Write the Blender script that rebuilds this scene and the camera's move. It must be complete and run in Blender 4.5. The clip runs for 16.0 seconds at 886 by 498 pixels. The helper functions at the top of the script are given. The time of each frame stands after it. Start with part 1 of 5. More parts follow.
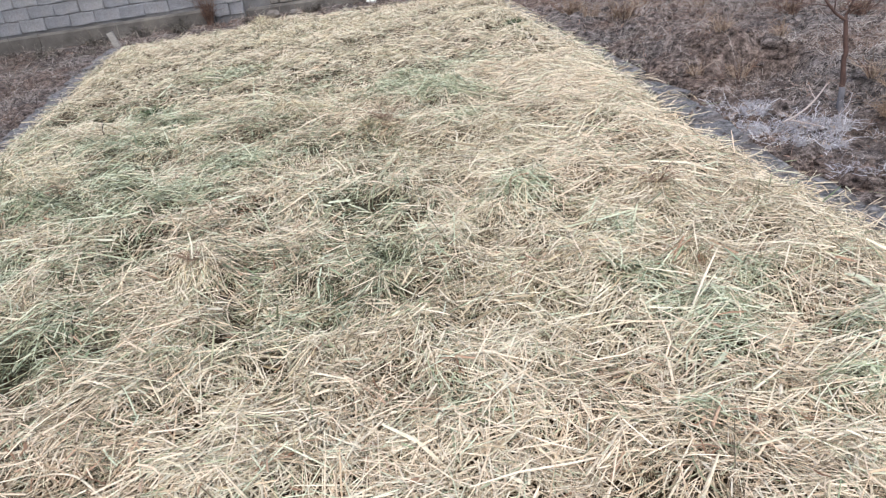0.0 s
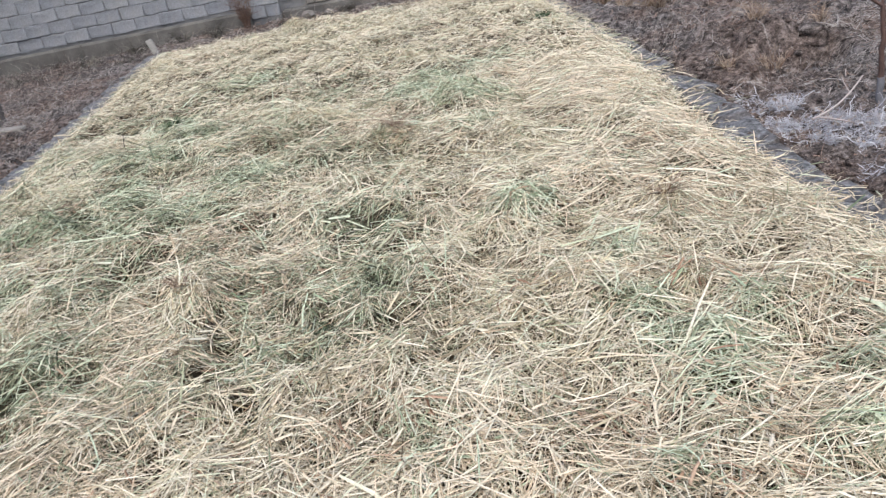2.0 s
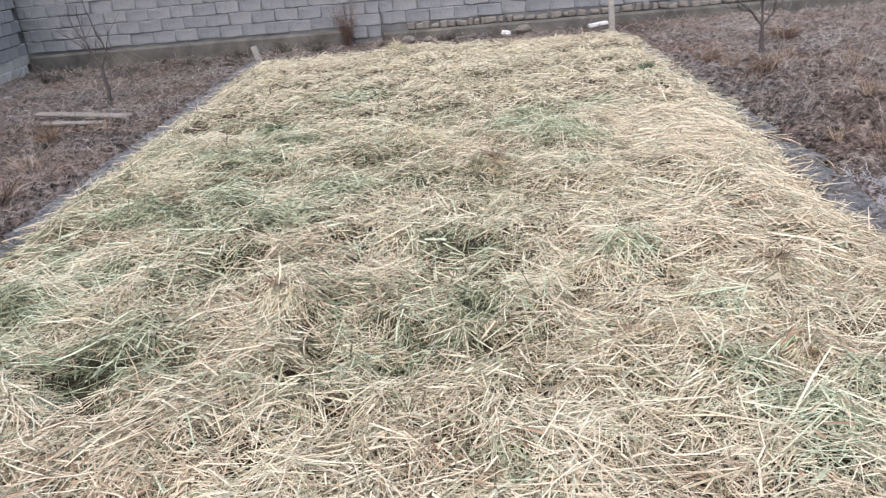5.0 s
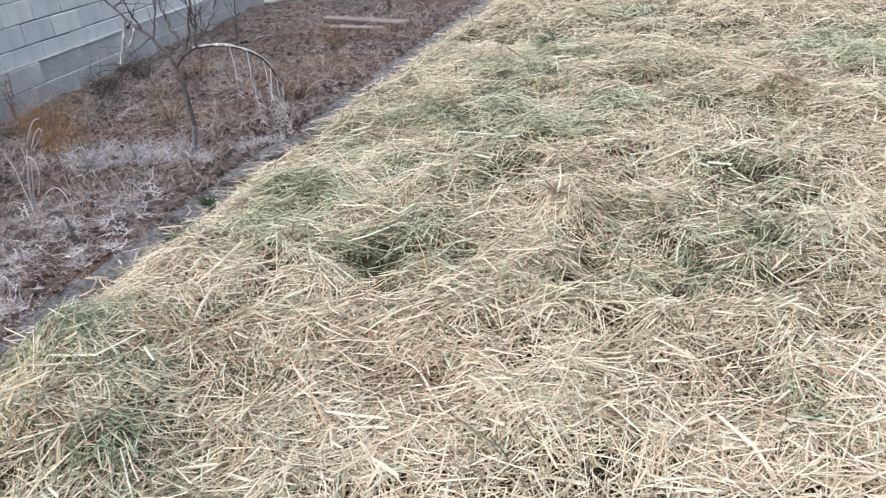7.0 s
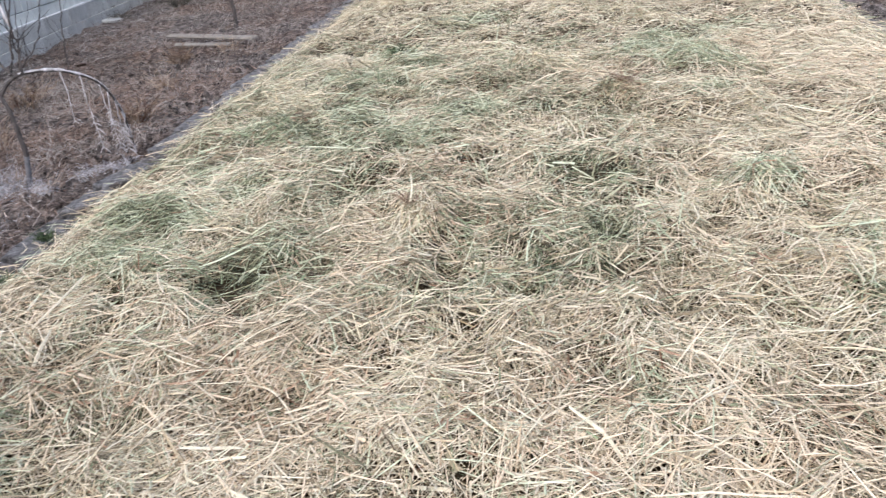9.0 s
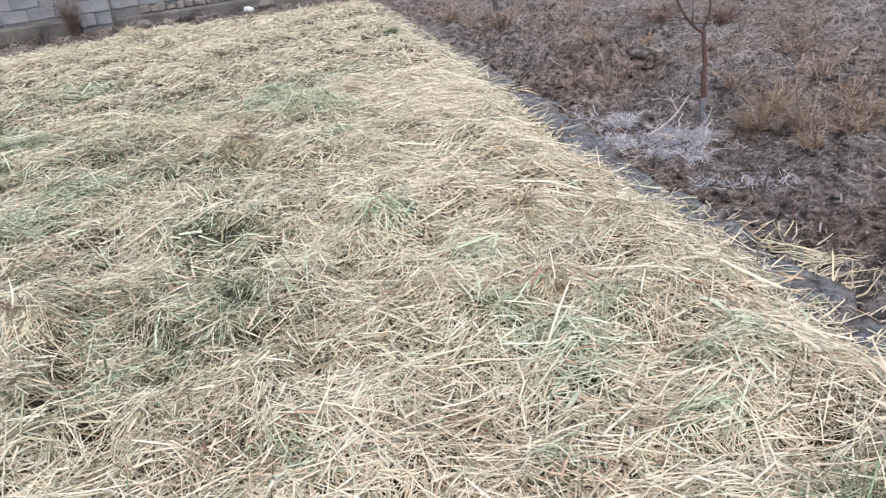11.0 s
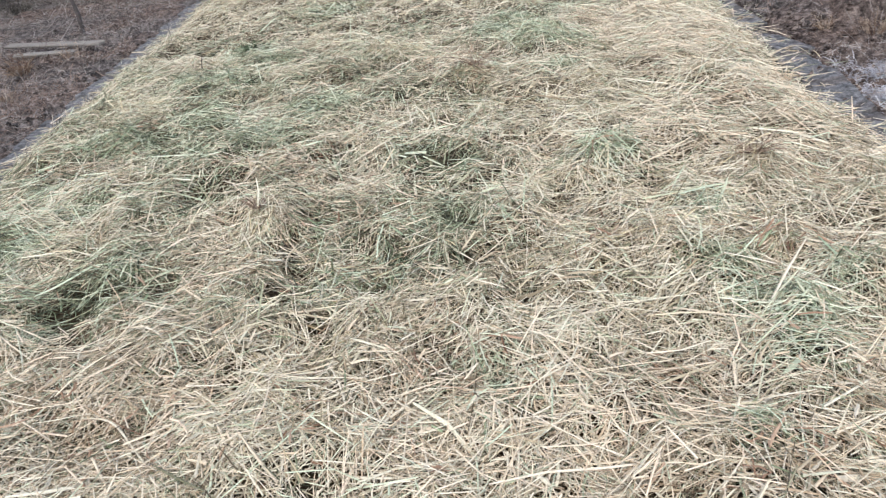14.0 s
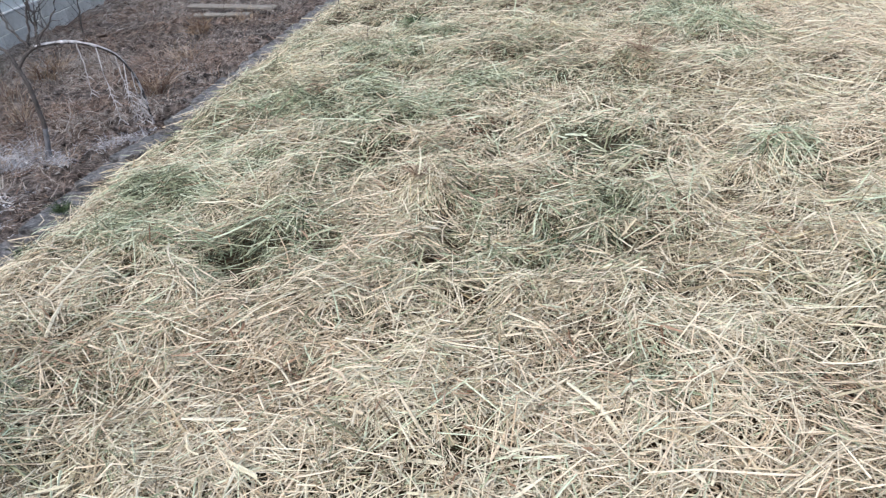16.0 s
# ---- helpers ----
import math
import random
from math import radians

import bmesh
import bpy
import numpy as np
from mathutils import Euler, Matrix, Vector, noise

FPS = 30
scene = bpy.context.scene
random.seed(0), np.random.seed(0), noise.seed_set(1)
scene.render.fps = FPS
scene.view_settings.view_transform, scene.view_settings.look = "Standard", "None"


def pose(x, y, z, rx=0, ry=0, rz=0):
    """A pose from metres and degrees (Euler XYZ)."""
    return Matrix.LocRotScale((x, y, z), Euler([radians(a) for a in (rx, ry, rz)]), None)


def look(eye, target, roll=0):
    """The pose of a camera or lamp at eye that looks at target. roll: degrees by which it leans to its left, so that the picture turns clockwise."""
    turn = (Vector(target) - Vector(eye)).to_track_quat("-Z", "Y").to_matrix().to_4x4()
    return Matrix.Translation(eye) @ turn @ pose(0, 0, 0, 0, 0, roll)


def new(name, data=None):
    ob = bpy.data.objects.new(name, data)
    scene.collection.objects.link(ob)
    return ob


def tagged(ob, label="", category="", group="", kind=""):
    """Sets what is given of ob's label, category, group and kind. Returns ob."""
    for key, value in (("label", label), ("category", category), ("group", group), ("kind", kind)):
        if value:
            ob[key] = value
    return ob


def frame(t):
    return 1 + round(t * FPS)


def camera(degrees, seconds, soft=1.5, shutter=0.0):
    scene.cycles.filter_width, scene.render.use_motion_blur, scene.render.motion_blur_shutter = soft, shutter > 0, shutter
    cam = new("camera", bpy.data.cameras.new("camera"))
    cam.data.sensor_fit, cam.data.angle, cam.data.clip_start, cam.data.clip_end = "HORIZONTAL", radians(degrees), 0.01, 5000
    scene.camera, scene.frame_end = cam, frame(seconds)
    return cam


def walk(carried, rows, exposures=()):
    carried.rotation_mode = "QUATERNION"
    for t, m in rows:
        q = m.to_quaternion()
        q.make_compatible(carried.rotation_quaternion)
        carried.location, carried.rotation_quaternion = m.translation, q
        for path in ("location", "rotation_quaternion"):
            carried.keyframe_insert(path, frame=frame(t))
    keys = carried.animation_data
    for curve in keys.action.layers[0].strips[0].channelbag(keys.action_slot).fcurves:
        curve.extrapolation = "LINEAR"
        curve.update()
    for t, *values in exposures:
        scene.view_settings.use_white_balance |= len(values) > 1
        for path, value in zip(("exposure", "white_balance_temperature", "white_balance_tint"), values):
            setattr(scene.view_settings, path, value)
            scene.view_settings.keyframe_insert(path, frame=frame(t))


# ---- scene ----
cam = camera(58.6, 16.0, soft=1.25, shutter=0.15)
PATH = [
    (0, (-0.429, -0.935, 1.504), (-0.341, 0.886, 0.683), -8.4),
    (0.5, (-0.438, -0.924, 1.494), (-0.416, 0.881, 0.633), -9.1),
    (1, (-0.347, -0.845, 1.495), (-0.409, 0.947, 0.609), -9.6),
    (1.5, (-0.222, -0.78, 1.493), (-0.35, 1.011, 0.614), -10.2),
    (2, (-0.145, -0.766, 1.513), (-0.204, 1.057, 0.691), -11.5),
    (2.5, (-0.125, -0.782, 1.526), (-0.023, 1.061, 0.756), -10.6),
    (3, (-0.154, -0.803, 1.53), (0.056, 1.043, 0.788), -7.9),
    (3.5, (-0.208, -0.803, 1.537), (-0.026, 1.055, 0.817), -6.8),
    (3.7, (-0.228, -0.803, 1.543), (-0.097, 1.062, 0.832), -6.4),
    (5.8, (-0.388, -0.776, 1.501), (-0.784, 1.022, 0.721), -5.5),
    (6, (-0.411, -0.787, 1.498), (-0.868, 0.989, 0.7), -5.7),
    (6.5, (-0.449, -0.81, 1.499), (-1.069, 0.903, 0.674), -6.1),
    (7, (-0.493, -0.852, 1.496), (-1.251, 0.793, 0.647), -6.5),
    (7.5, (-0.513, -0.88, 1.486), (-1.342, 0.716, 0.611), -6.8),
    (8, (-0.513, -0.89, 1.489), (-1.335, 0.706, 0.606), -6.8),
    (8.5, (-0.484, -0.876, 1.499), (-1.177, 0.784, 0.624), -6.8),
    (9, (-0.424, -0.826, 1.498), (-0.881, 0.921, 0.638), -6.8),
    (9.5, (-0.353, -0.777, 1.506), (-0.538, 1.04, 0.691), -6.9),
    (10, (-0.302, -0.768, 1.529), (-0.252, 1.071, 0.743), -7.0),
    (10.2, (-0.287, -0.77, 1.528), (-0.16, 1.065, 0.743), -7.1),
    (12.3, (-0.12, -0.756, 1.461), (0.288, 0.96, 0.517), -7.9),
    (12.5, (-0.133, -0.756, 1.468), (0.227, 0.972, 0.527), -8.2),
    (13, (-0.169, -0.76, 1.479), (0.001, 1.004, 0.551), -8.7),
    (13.5, (-0.213, -0.77, 1.494), (-0.255, 1.003, 0.569), -8.8),
    (14, (-0.25, -0.769, 1.5), (-0.453, 0.995, 0.579), -8.7),
    (14.5, (-0.267, -0.777, 1.506), (-0.552, 0.976, 0.586), -8.5),
    (15, (-0.279, -0.779, 1.501), (-0.606, 0.967, 0.583), -8.3),
    (15.5, (-0.309, -0.781, 1.495), (-0.714, 0.949, 0.576), -8.0),
    (16, (-0.354, -0.799, 1.498), (-0.875, 0.899, 0.578), -7.7),
]
EXPO = [(0, .68, 6500, 10), (2, .66, 6400, 8), (3.7, .69, 6400, 9), (5.8, .73, 6600, 11), (7.5, .73, 6550, 11), (9, .71, 6500, 11), (10.2, .71, 6350, 9), (12.3, .65, 6400, 10), (13.5, .60, 6350, 8), (16, .58, 6350, 7)]
walk(cam, [(t, look(eye, target, roll)) for t, eye, target, roll in PATH], EXPO)

# ---- overcast winter light ----
world = bpy.data.worlds.new("overcast_sky")
scene.world = world
world.use_nodes = True
wt = world.node_tree
sky = wt.nodes.new("ShaderNodeTexSky")
sky.sky_type = 'NISHITA'
sky.sun_disc = False
sky.sun_elevation, sky.sun_rotation = radians(50), radians(200)
sky.air_density, sky.dust_density, sky.ozone_density = 1.0, 3.0, 1.0
wt.links.new(sky.outputs[0], wt.nodes["Background"].inputs[0])
wt.nodes["Background"].inputs[1].default_value = 0.15
sun_data = bpy.data.lights.new("sun", 'SUN')
sun_data.energy, sun_data.angle, sun_data.color = 1.5, radians(50), (1.0, 0.98, 0.95)
sun = new("sun", sun_data)
sun.matrix_world = look((3, -3, 12), (0, 3, 0))


# ---- materials ----
def mat(name, rough=0.8, spec=0.3):
    m = bpy.data.materials.new(name)
    m.use_nodes = True
    b = m.node_tree.nodes["Principled BSDF"]
    b.inputs["Roughness"].default_value = rough
    b.inputs["Specular IOR Level"].default_value = spec
    return m, m.node_tree, b


def tex_noise(nt, scale, detail=6.0, rough=0.6, coord="Object", stretch=None):
    tc = nt.nodes.new("ShaderNodeTexCoord")
    out = tc.outputs[coord]
    if stretch:
        mp = nt.nodes.new("ShaderNodeMapping")
        mp.inputs["Scale"].default_value = stretch
        nt.links.new(out, mp.inputs[0])
        out = mp.outputs[0]
    n = nt.nodes.new("ShaderNodeTexNoise")
    n.inputs["Scale"].default_value, n.inputs["Detail"].default_value, n.inputs["Roughness"].default_value = scale, detail, rough
    nt.links.new(out, n.inputs["Vector"])
    return n.outputs["Fac"]


def ramp(nt, fac, stops):
    r = nt.nodes.new("ShaderNodeValToRGB")
    while len(r.color_ramp.elements) < len(stops):
        r.color_ramp.elements.new(0.5)
    for e, (p, c) in zip(r.color_ramp.elements, stops):
        e.position, e.color = p, (*c, 1)
    nt.links.new(fac, r.inputs[0])
    return r.outputs[0]


def mix(nt, fac, a, b, kind='MIX'):
    n = nt.nodes.new("ShaderNodeMix")
    n.data_type, n.blend_type = 'RGBA', kind
    for value, slot in ((fac, 0), (a, 6), (b, 7)):
        if isinstance(value, (int, float)):
            n.inputs[slot].default_value = value
        elif isinstance(value, tuple):
            n.inputs[slot].default_value = (*value, 1)
        else:
            nt.links.new(value, n.inputs[slot])
    return n.outputs[2]


def bump(nt, b, height, strength, distance):
    n = nt.nodes.new("ShaderNodeBump")
    n.inputs["Strength"].default_value, n.inputs["Distance"].default_value = strength, distance
    nt.links.new(height, n.inputs["Height"])
    nt.links.new(n.outputs[0], b.inputs["Normal"])


def attr(nt, name):
    n = nt.nodes.new("ShaderNodeAttribute")
    n.attribute_name = name
    return n.outputs["Fac"]


def strand_material(name, stops, tinted=None, rough=0.55):
    """Strands: colour by the strand's own tone, with a second range of colours for tinted ones."""
    m, nt, b = mat(name, rough, 0.25)
    col = ramp(nt, attr(nt, "tone"), stops)
    if tinted:
        col = mix(nt, attr(nt, "tint"), col, ramp(nt, attr(nt, "tone"), tinted))
    n = tex_noise(nt, 90, 3)
    col = mix(nt, 0.55, col, ramp(nt, n, [(0.3, (0.62, 0.58, 0.52)), (0.7, (1, 1, 1))]), 'MULTIPLY')
    nt.links.new(col, b.inputs["Base Color"])
    return m


def make_straw():
    """Dry stalks: pale to brown by tone, green where tinted, from pinkish to yellowish by hue, blotched along the stalk."""
    m, nt, b = mat("straw", 0.5, 0.3)
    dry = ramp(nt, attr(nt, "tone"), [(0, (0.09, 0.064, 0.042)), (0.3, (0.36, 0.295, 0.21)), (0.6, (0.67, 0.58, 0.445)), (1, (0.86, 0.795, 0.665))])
    green = ramp(nt, attr(nt, "tone"), [(0, (0.03, 0.046, 0.024)), (0.5, (0.26, 0.34, 0.205)), (1, (0.64, 0.74, 0.57))])
    cast = ramp(nt, attr(nt, "hue"), [(0, (1, 0.90, 0.845)), (0.3, (0.99, 0.972, 0.975)), (0.65, (0.98, 0.985, 0.95)), (1, (1, 0.95, 0.79))])
    col = mix(nt, attr(nt, "tint"), mix(nt, 1.0, dry, cast, 'MULTIPLY'), green)
    col = mix(nt, 0.6, col, ramp(nt, tex_noise(nt, 90, 3), [(0.3, (0.62, 0.58, 0.52)), (0.7, (1, 1, 1))]), 'MULTIPLY')
    nt.links.new(col, b.inputs["Base Color"])
    return m


M_STRAW = make_straw()
M_WEED = strand_material(
    "dead_weeds", [(0, (0.032, 0.025, 0.022)), (0.4, (0.18, 0.157, 0.148)), (0.8, (0.43, 0.40, 0.385)), (1, (0.70, 0.68, 0.67))],
    [(0, (0.06, 0.034, 0.026)), (0.6, (0.24, 0.15, 0.118)), (1, (0.42, 0.29, 0.23))], 0.8)
M_BUSH = strand_material(
    "dry_bush", [(0, (0.11, 0.076, 0.055)), (0.5, (0.33, 0.24, 0.175)), (1, (0.60, 0.50, 0.42))],
    [(0, (0.055, 0.035, 0.03)), (0.5, (0.15, 0.09, 0.07)), (1, (0.27, 0.18, 0.14))], 0.8)
M_FROST = strand_material(
    "frosted_stems", [(0, (0.13, 0.12, 0.125)), (0.4, (0.31, 0.30, 0.335)), (0.75, (0.55, 0.555, 0.625)), (1, (0.80, 0.81, 0.87))],
    [(0, (0.2, 0.12, 0.1)), (1, (0.6, 0.5, 0.42))], 0.45)


def make_soil():
    m, nt, b = mat("soil", 0.92, 0.2)
    big = tex_noise(nt, 0.9, 4)
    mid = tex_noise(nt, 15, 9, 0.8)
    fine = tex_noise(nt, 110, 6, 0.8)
    # soil browns; near-black lows follow the bump's hollows, shade painted into the colour
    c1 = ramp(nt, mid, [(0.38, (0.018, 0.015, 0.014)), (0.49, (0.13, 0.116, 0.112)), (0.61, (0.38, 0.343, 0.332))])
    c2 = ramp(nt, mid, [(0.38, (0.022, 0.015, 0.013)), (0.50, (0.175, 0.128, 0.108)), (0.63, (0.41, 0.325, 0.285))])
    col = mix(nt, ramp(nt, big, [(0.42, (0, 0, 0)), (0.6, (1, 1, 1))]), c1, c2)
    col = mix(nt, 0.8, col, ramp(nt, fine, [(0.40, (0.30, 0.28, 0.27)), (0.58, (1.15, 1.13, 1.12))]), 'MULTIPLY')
    # pale crumbs of frost, lime and dry roots
    v = nt.nodes.new("ShaderNodeTexVoronoi")
    v.inputs["Scale"].default_value, v.inputs["Randomness"].default_value = 55, 1
    tc = nt.nodes.new("ShaderNodeTexCoord")
    nt.links.new(tc.outputs["Object"], v.inputs["Vector"])
    speck = ramp(nt, v.outputs["Distance"], [(0.12, (1, 1, 1)), (0.22, (0, 0, 0))])
    patchy = ramp(nt, tex_noise(nt, 5, 5, 0.7), [(0.52, (0, 0, 0)), (0.66, (0.8, 0.8, 0.8))])
    col = mix(nt, mix(nt, 1.0, speck, patchy, 'MULTIPLY'), col, (0.36, 0.34, 0.335))
    nt.links.new(col, b.inputs["Base Color"])
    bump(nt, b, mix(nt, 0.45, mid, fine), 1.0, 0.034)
    return m


def make_under():
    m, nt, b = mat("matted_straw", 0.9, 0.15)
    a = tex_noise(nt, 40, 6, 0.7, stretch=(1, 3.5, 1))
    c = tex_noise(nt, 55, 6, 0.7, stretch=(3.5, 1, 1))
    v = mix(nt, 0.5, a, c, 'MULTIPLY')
    # browns of matted straw, kept extra dark to paint shade in the gaps above
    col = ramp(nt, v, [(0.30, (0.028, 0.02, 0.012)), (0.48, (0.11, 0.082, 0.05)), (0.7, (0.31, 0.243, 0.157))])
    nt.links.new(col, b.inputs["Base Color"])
    bump(nt, b, v, 1.0, 0.03)
    return m


def make_concrete(name, dark, light, speck=0.5, seeded=True, rough=0.9, bumpy=0.006):
    m, nt, b = mat(name, rough, 0.25)
    big = tex_noise(nt, 2.3, 5, 0.6, "Object")
    fine = tex_noise(nt, 70, 5, 0.75, "Object")
    col = ramp(nt, big, [(0.3, dark), (0.7, light)])
    if seeded:
        oi = nt.nodes.new("ShaderNodeObjectInfo")
        col = mix(nt, 0.75, col, ramp(nt, oi.outputs["Random"], [(0, (0.76, 0.77, 0.80)), (0.5, (0.9, 0.9, 0.91)), (1, (1, 0.99, 0.975))]), 'MULTIPLY')
    col = mix(nt, speck, col, ramp(nt, fine, [(0.36, (0.45, 0.45, 0.47)), (0.62, (1, 1, 1))]), 'MULTIPLY')
    stain = tex_noise(nt, 0.8, 6, 0.7, "Object", (1, 1, 0.35))
    col = mix(nt, ramp(nt, stain, [(0.55, (0, 0, 0)), (0.72, (0.6, 0.6, 0.6))]), col, (0.20, 0.185, 0.165))
    nt.links.new(col, b.inputs["Base Color"])
    bump(nt, b, fine, 0.8, bumpy)
    return m


def make_slab():
    """Wet broken concrete: pitted, gravelly, with soil rubbed into it."""
    m, nt, b = mat("wet_kerb_concrete", 0.7, 0.35)
    big, mid, fine = tex_noise(nt, 4, 5, 0.6), tex_noise(nt, 20, 8, 0.78), tex_noise(nt, 110, 5, 0.8)
    col = ramp(nt, mid, [(0.36, (0.035, 0.033, 0.034)), (0.48, (0.165, 0.163, 0.169)), (0.62, (0.38, 0.376, 0.388))])
    col = mix(nt, 0.8, col, ramp(nt, fine, [(0.38, (0.35, 0.35, 0.36)), (0.6, (1, 1, 1))]), 'MULTIPLY')
    col = mix(nt, ramp(nt, big, [(0.54, (0, 0, 0)), (0.66, (0.7, 0.7, 0.7))]), col, ramp(nt, mid, [(0.35, (0.03, 0.024, 0.021)), (0.6, (0.16, 0.125, 0.11))]))
    nt.links.new(col, b.inputs["Base Color"])
    bump(nt, b, mix(nt, 0.4, mid, fine), 1.0, 0.022)
    return m


def make_wood(name, dark, light, rough=0.75):
    m, nt, b = mat(name, rough, 0.25)
    g = tex_noise(nt, 6, 8, 0.65, "Object", (1.2, 14, 14))
    nt.links.new(ramp(nt, g, [(0.3, dark), (0.7, light)]), b.inputs["Base Color"])
    bump(nt, b, g, 0.5, 0.004)
    return m


def make_bark(name, dark, light):
    m, nt, b = mat(name, 0.7, 0.35)
    g = tex_noise(nt, 35, 6, 0.65, "Object", (1, 1, 0.35))
    nt.links.new(ramp(nt, g, [(0.3, dark), (0.7, light)]), b.inputs["Base Color"])
    bump(nt, b, g, 0.6, 0.004)
    return m


M_SOIL = make_soil()
M_UNDER = make_under()
M_BLOCK = make_concrete("concrete_block", (0.22, 0.227, 0.247), (0.39, 0.40, 0.425), 0.75, True, 0.92, 0.016)
M_BLOCK_L = make_concrete("smooth_block", (0.76, 0.79, 0.765), (0.90, 0.915, 0.89), 0.3)
M_BLOCK_D = make_concrete("dark_stained_block", (0.27, 0.285, 0.30), (0.44, 0.46, 0.475), 0.5)
M_MORTAR = make_concrete("mortar", (0.10, 0.10, 0.105), (0.22, 0.22, 0.225), 0.5, False)
M_MORTAR_L = make_concrete("pale_mortar", (0.14, 0.145, 0.145), (0.24, 0.245, 0.245), 0.5, False)
M_FOOT_L = make_concrete("pale_footing", (0.50, 0.50, 0.48), (0.84, 0.83, 0.80), 0.65, True)
M_FOOT = make_concrete("footing_concrete", (0.07, 0.066, 0.062), (0.17, 0.162, 0.152), 0.5, False)
M_SLAB = make_slab()
M_BRICK = make_concrete("rubble_brick", (0.15, 0.135, 0.122), (0.30, 0.275, 0.25), 0.6)
M_WHITE = make_concrete("white_plaster", (0.72, 0.72, 0.73), (0.85, 0.85, 0.86), 0.15)
M_BOARD = make_wood("weathered_board", (0.13, 0.12, 0.108), (0.32, 0.295, 0.27))
M_POST = make_wood("grey_post", (0.20, 0.19, 0.18), (0.40, 0.385, 0.365))
M_BARK_RED = make_bark("red_brown_bark", (0.038, 0.023, 0.02), (0.125, 0.074, 0.062))
M_BARK_GREY = make_bark("grey_bark", (0.03, 0.027, 0.027), (0.125, 0.108, 0.105))
M_ICE = make_bark("icy_bark", (0.22, 0.20, 0.20), (0.76, 0.74, 0.78))
M_SNOW, _nt, _b = mat("snow", 0.6, 0.3)
_nt.links.new(ramp(_nt, tex_noise(_nt, 12, 5), [(0.3, (0.72, 0.74, 0.80)), (0.7, (0.90, 0.91, 0.93))]), _b.inputs["Base Color"])
bump(_nt, _b, tex_noise(_nt, 30, 5), 0.4, 0.01)


# ---- small geometry tools ----
rng = np.random.default_rng(7)
LATTICE = rng.random((256, 256))


def field(x, y, size, shift=0.0):
    """Smooth random field, 0..1, with bumps of about the given size in metres."""
    u, v = np.asarray(x, float) / size + 37.3 + shift * 11.7, np.asarray(y, float) / size + 71.9 + shift * 5.3
    i, j = np.floor(u).astype(int), np.floor(v).astype(int)
    a, b = u - i, v - j
    a, b = a * a * (3 - 2 * a), b * b * (3 - 2 * b)
    g = lambda p, q: LATTICE[p % 256, q % 256]
    return (g(i, j) * (1 - a) + g(i + 1, j) * a) * (1 - b) + (g(i, j + 1) * (1 - a) + g(i + 1, j + 1) * a) * b


def step01(v):
    v = np.clip(v, 0, 1)
    return v * v * (3 - 2 * v)


def fast_mesh(name, verts, quads, attributes=(), smooth=True):
    me = bpy.data.meshes.new(name)
    verts, quads = np.asarray(verts, np.float32), np.asarray(quads, np.int32)
    me.vertices.add(len(verts))
    me.vertices.foreach_set("co", verts.ravel())
    me.loops.add(quads.size)
    me.loops.foreach_set("vertex_index", quads.ravel())
    me.polygons.add(len(quads))
    me.polygons.foreach_set("loop_start", np.arange(0, quads.size, quads.shape[1], dtype=np.int32))
    me.polygons.foreach_set("use_smooth", np.full(len(quads), smooth))
    for key, values in attributes:
        me.attributes.new(key, 'FLOAT', 'POINT').data.foreach_set("value", np.asarray(values, np.float32))
    me.update(calc_edges=True)
    return me


def part(name, bm, material, parent, label=""):
    """Link a bmesh (or a ready mesh) as one mesh object under a thing or part."""
    if isinstance(bm, bpy.types.Mesh):
        me = bm
    else:
        me = bpy.data.meshes.new(name)
        bm.to_mesh(me)
        bm.free()
    if not me.materials:
        me.materials.append(material)
    ob = new(name, me)
    ob.parent = parent
    if label:
        ob["label"] = label
    return ob


def thing(name, m, label, category, group="", kind=""):
    ob = new(name)
    ob.matrix_world = m
    return tagged(ob, label, category, group, kind)


def rough_box(sx, sy, sz, bevel=0.01, jitter=0.0, seed=0):
    """A box centred on its base, with worn edges and slightly uneven corners."""
    r = random.Random(seed)
    bm = bmesh.new()
    bmesh.ops.create_cube(bm, size=1.0)
    for v in bm.verts:
        v.co = Vector((v.co.x * sx, v.co.y * sy, (v.co.z + 0.5) * sz))
        v.co += Vector([r.uniform(-jitter, jitter) for _ in range(3)])
    bmesh.ops.bevel(bm, geom=bm.edges[:], offset=bevel, segments=1, affect='EDGES')
    return bm


def tube_arrays(paths, radii, sides=5):
    """Joined tapered tubes along polylines: vertices and quads."""
    vs, qs, count = [], [], 0
    ang = np.arange(sides) * 2 * math.pi / sides
    for pts, rad in zip(paths, radii):
        pts = np.asarray(pts, float)
        d = np.gradient(pts, axis=0)
        d /= np.linalg.norm(d, axis=1)[:, None] + 1e-9
        ref = np.where(np.abs(d[:, 2:3]) > 0.9, [[1.0, 0, 0]], [[0, 0, 1.0]])
        a = np.cross(d, ref)
        a /= np.linalg.norm(a, axis=1)[:, None] + 1e-9
        b = np.cross(d, a)
        rr = np.asarray(rad)[:, None, None]
        ring = pts[:, None, :] + rr * (a[:, None, :] * np.cos(ang)[None, :, None] + b[:, None, :] * np.sin(ang)[None, :, None])
        vs.append(ring.reshape(-1, 3))
        n = len(pts)
        k = np.arange(n - 1)[:, None] * sides + np.arange(sides)[None]
        k2 = np.arange(n - 1)[:, None] * sides + (np.arange(sides)[None] + 1) % sides
        qs.append(np.stack([k, k2, k2 + sides, k + sides], -1).reshape(-1, 4) + count)
        count += n * sides
    return np.concatenate(vs), np.concatenate(qs)


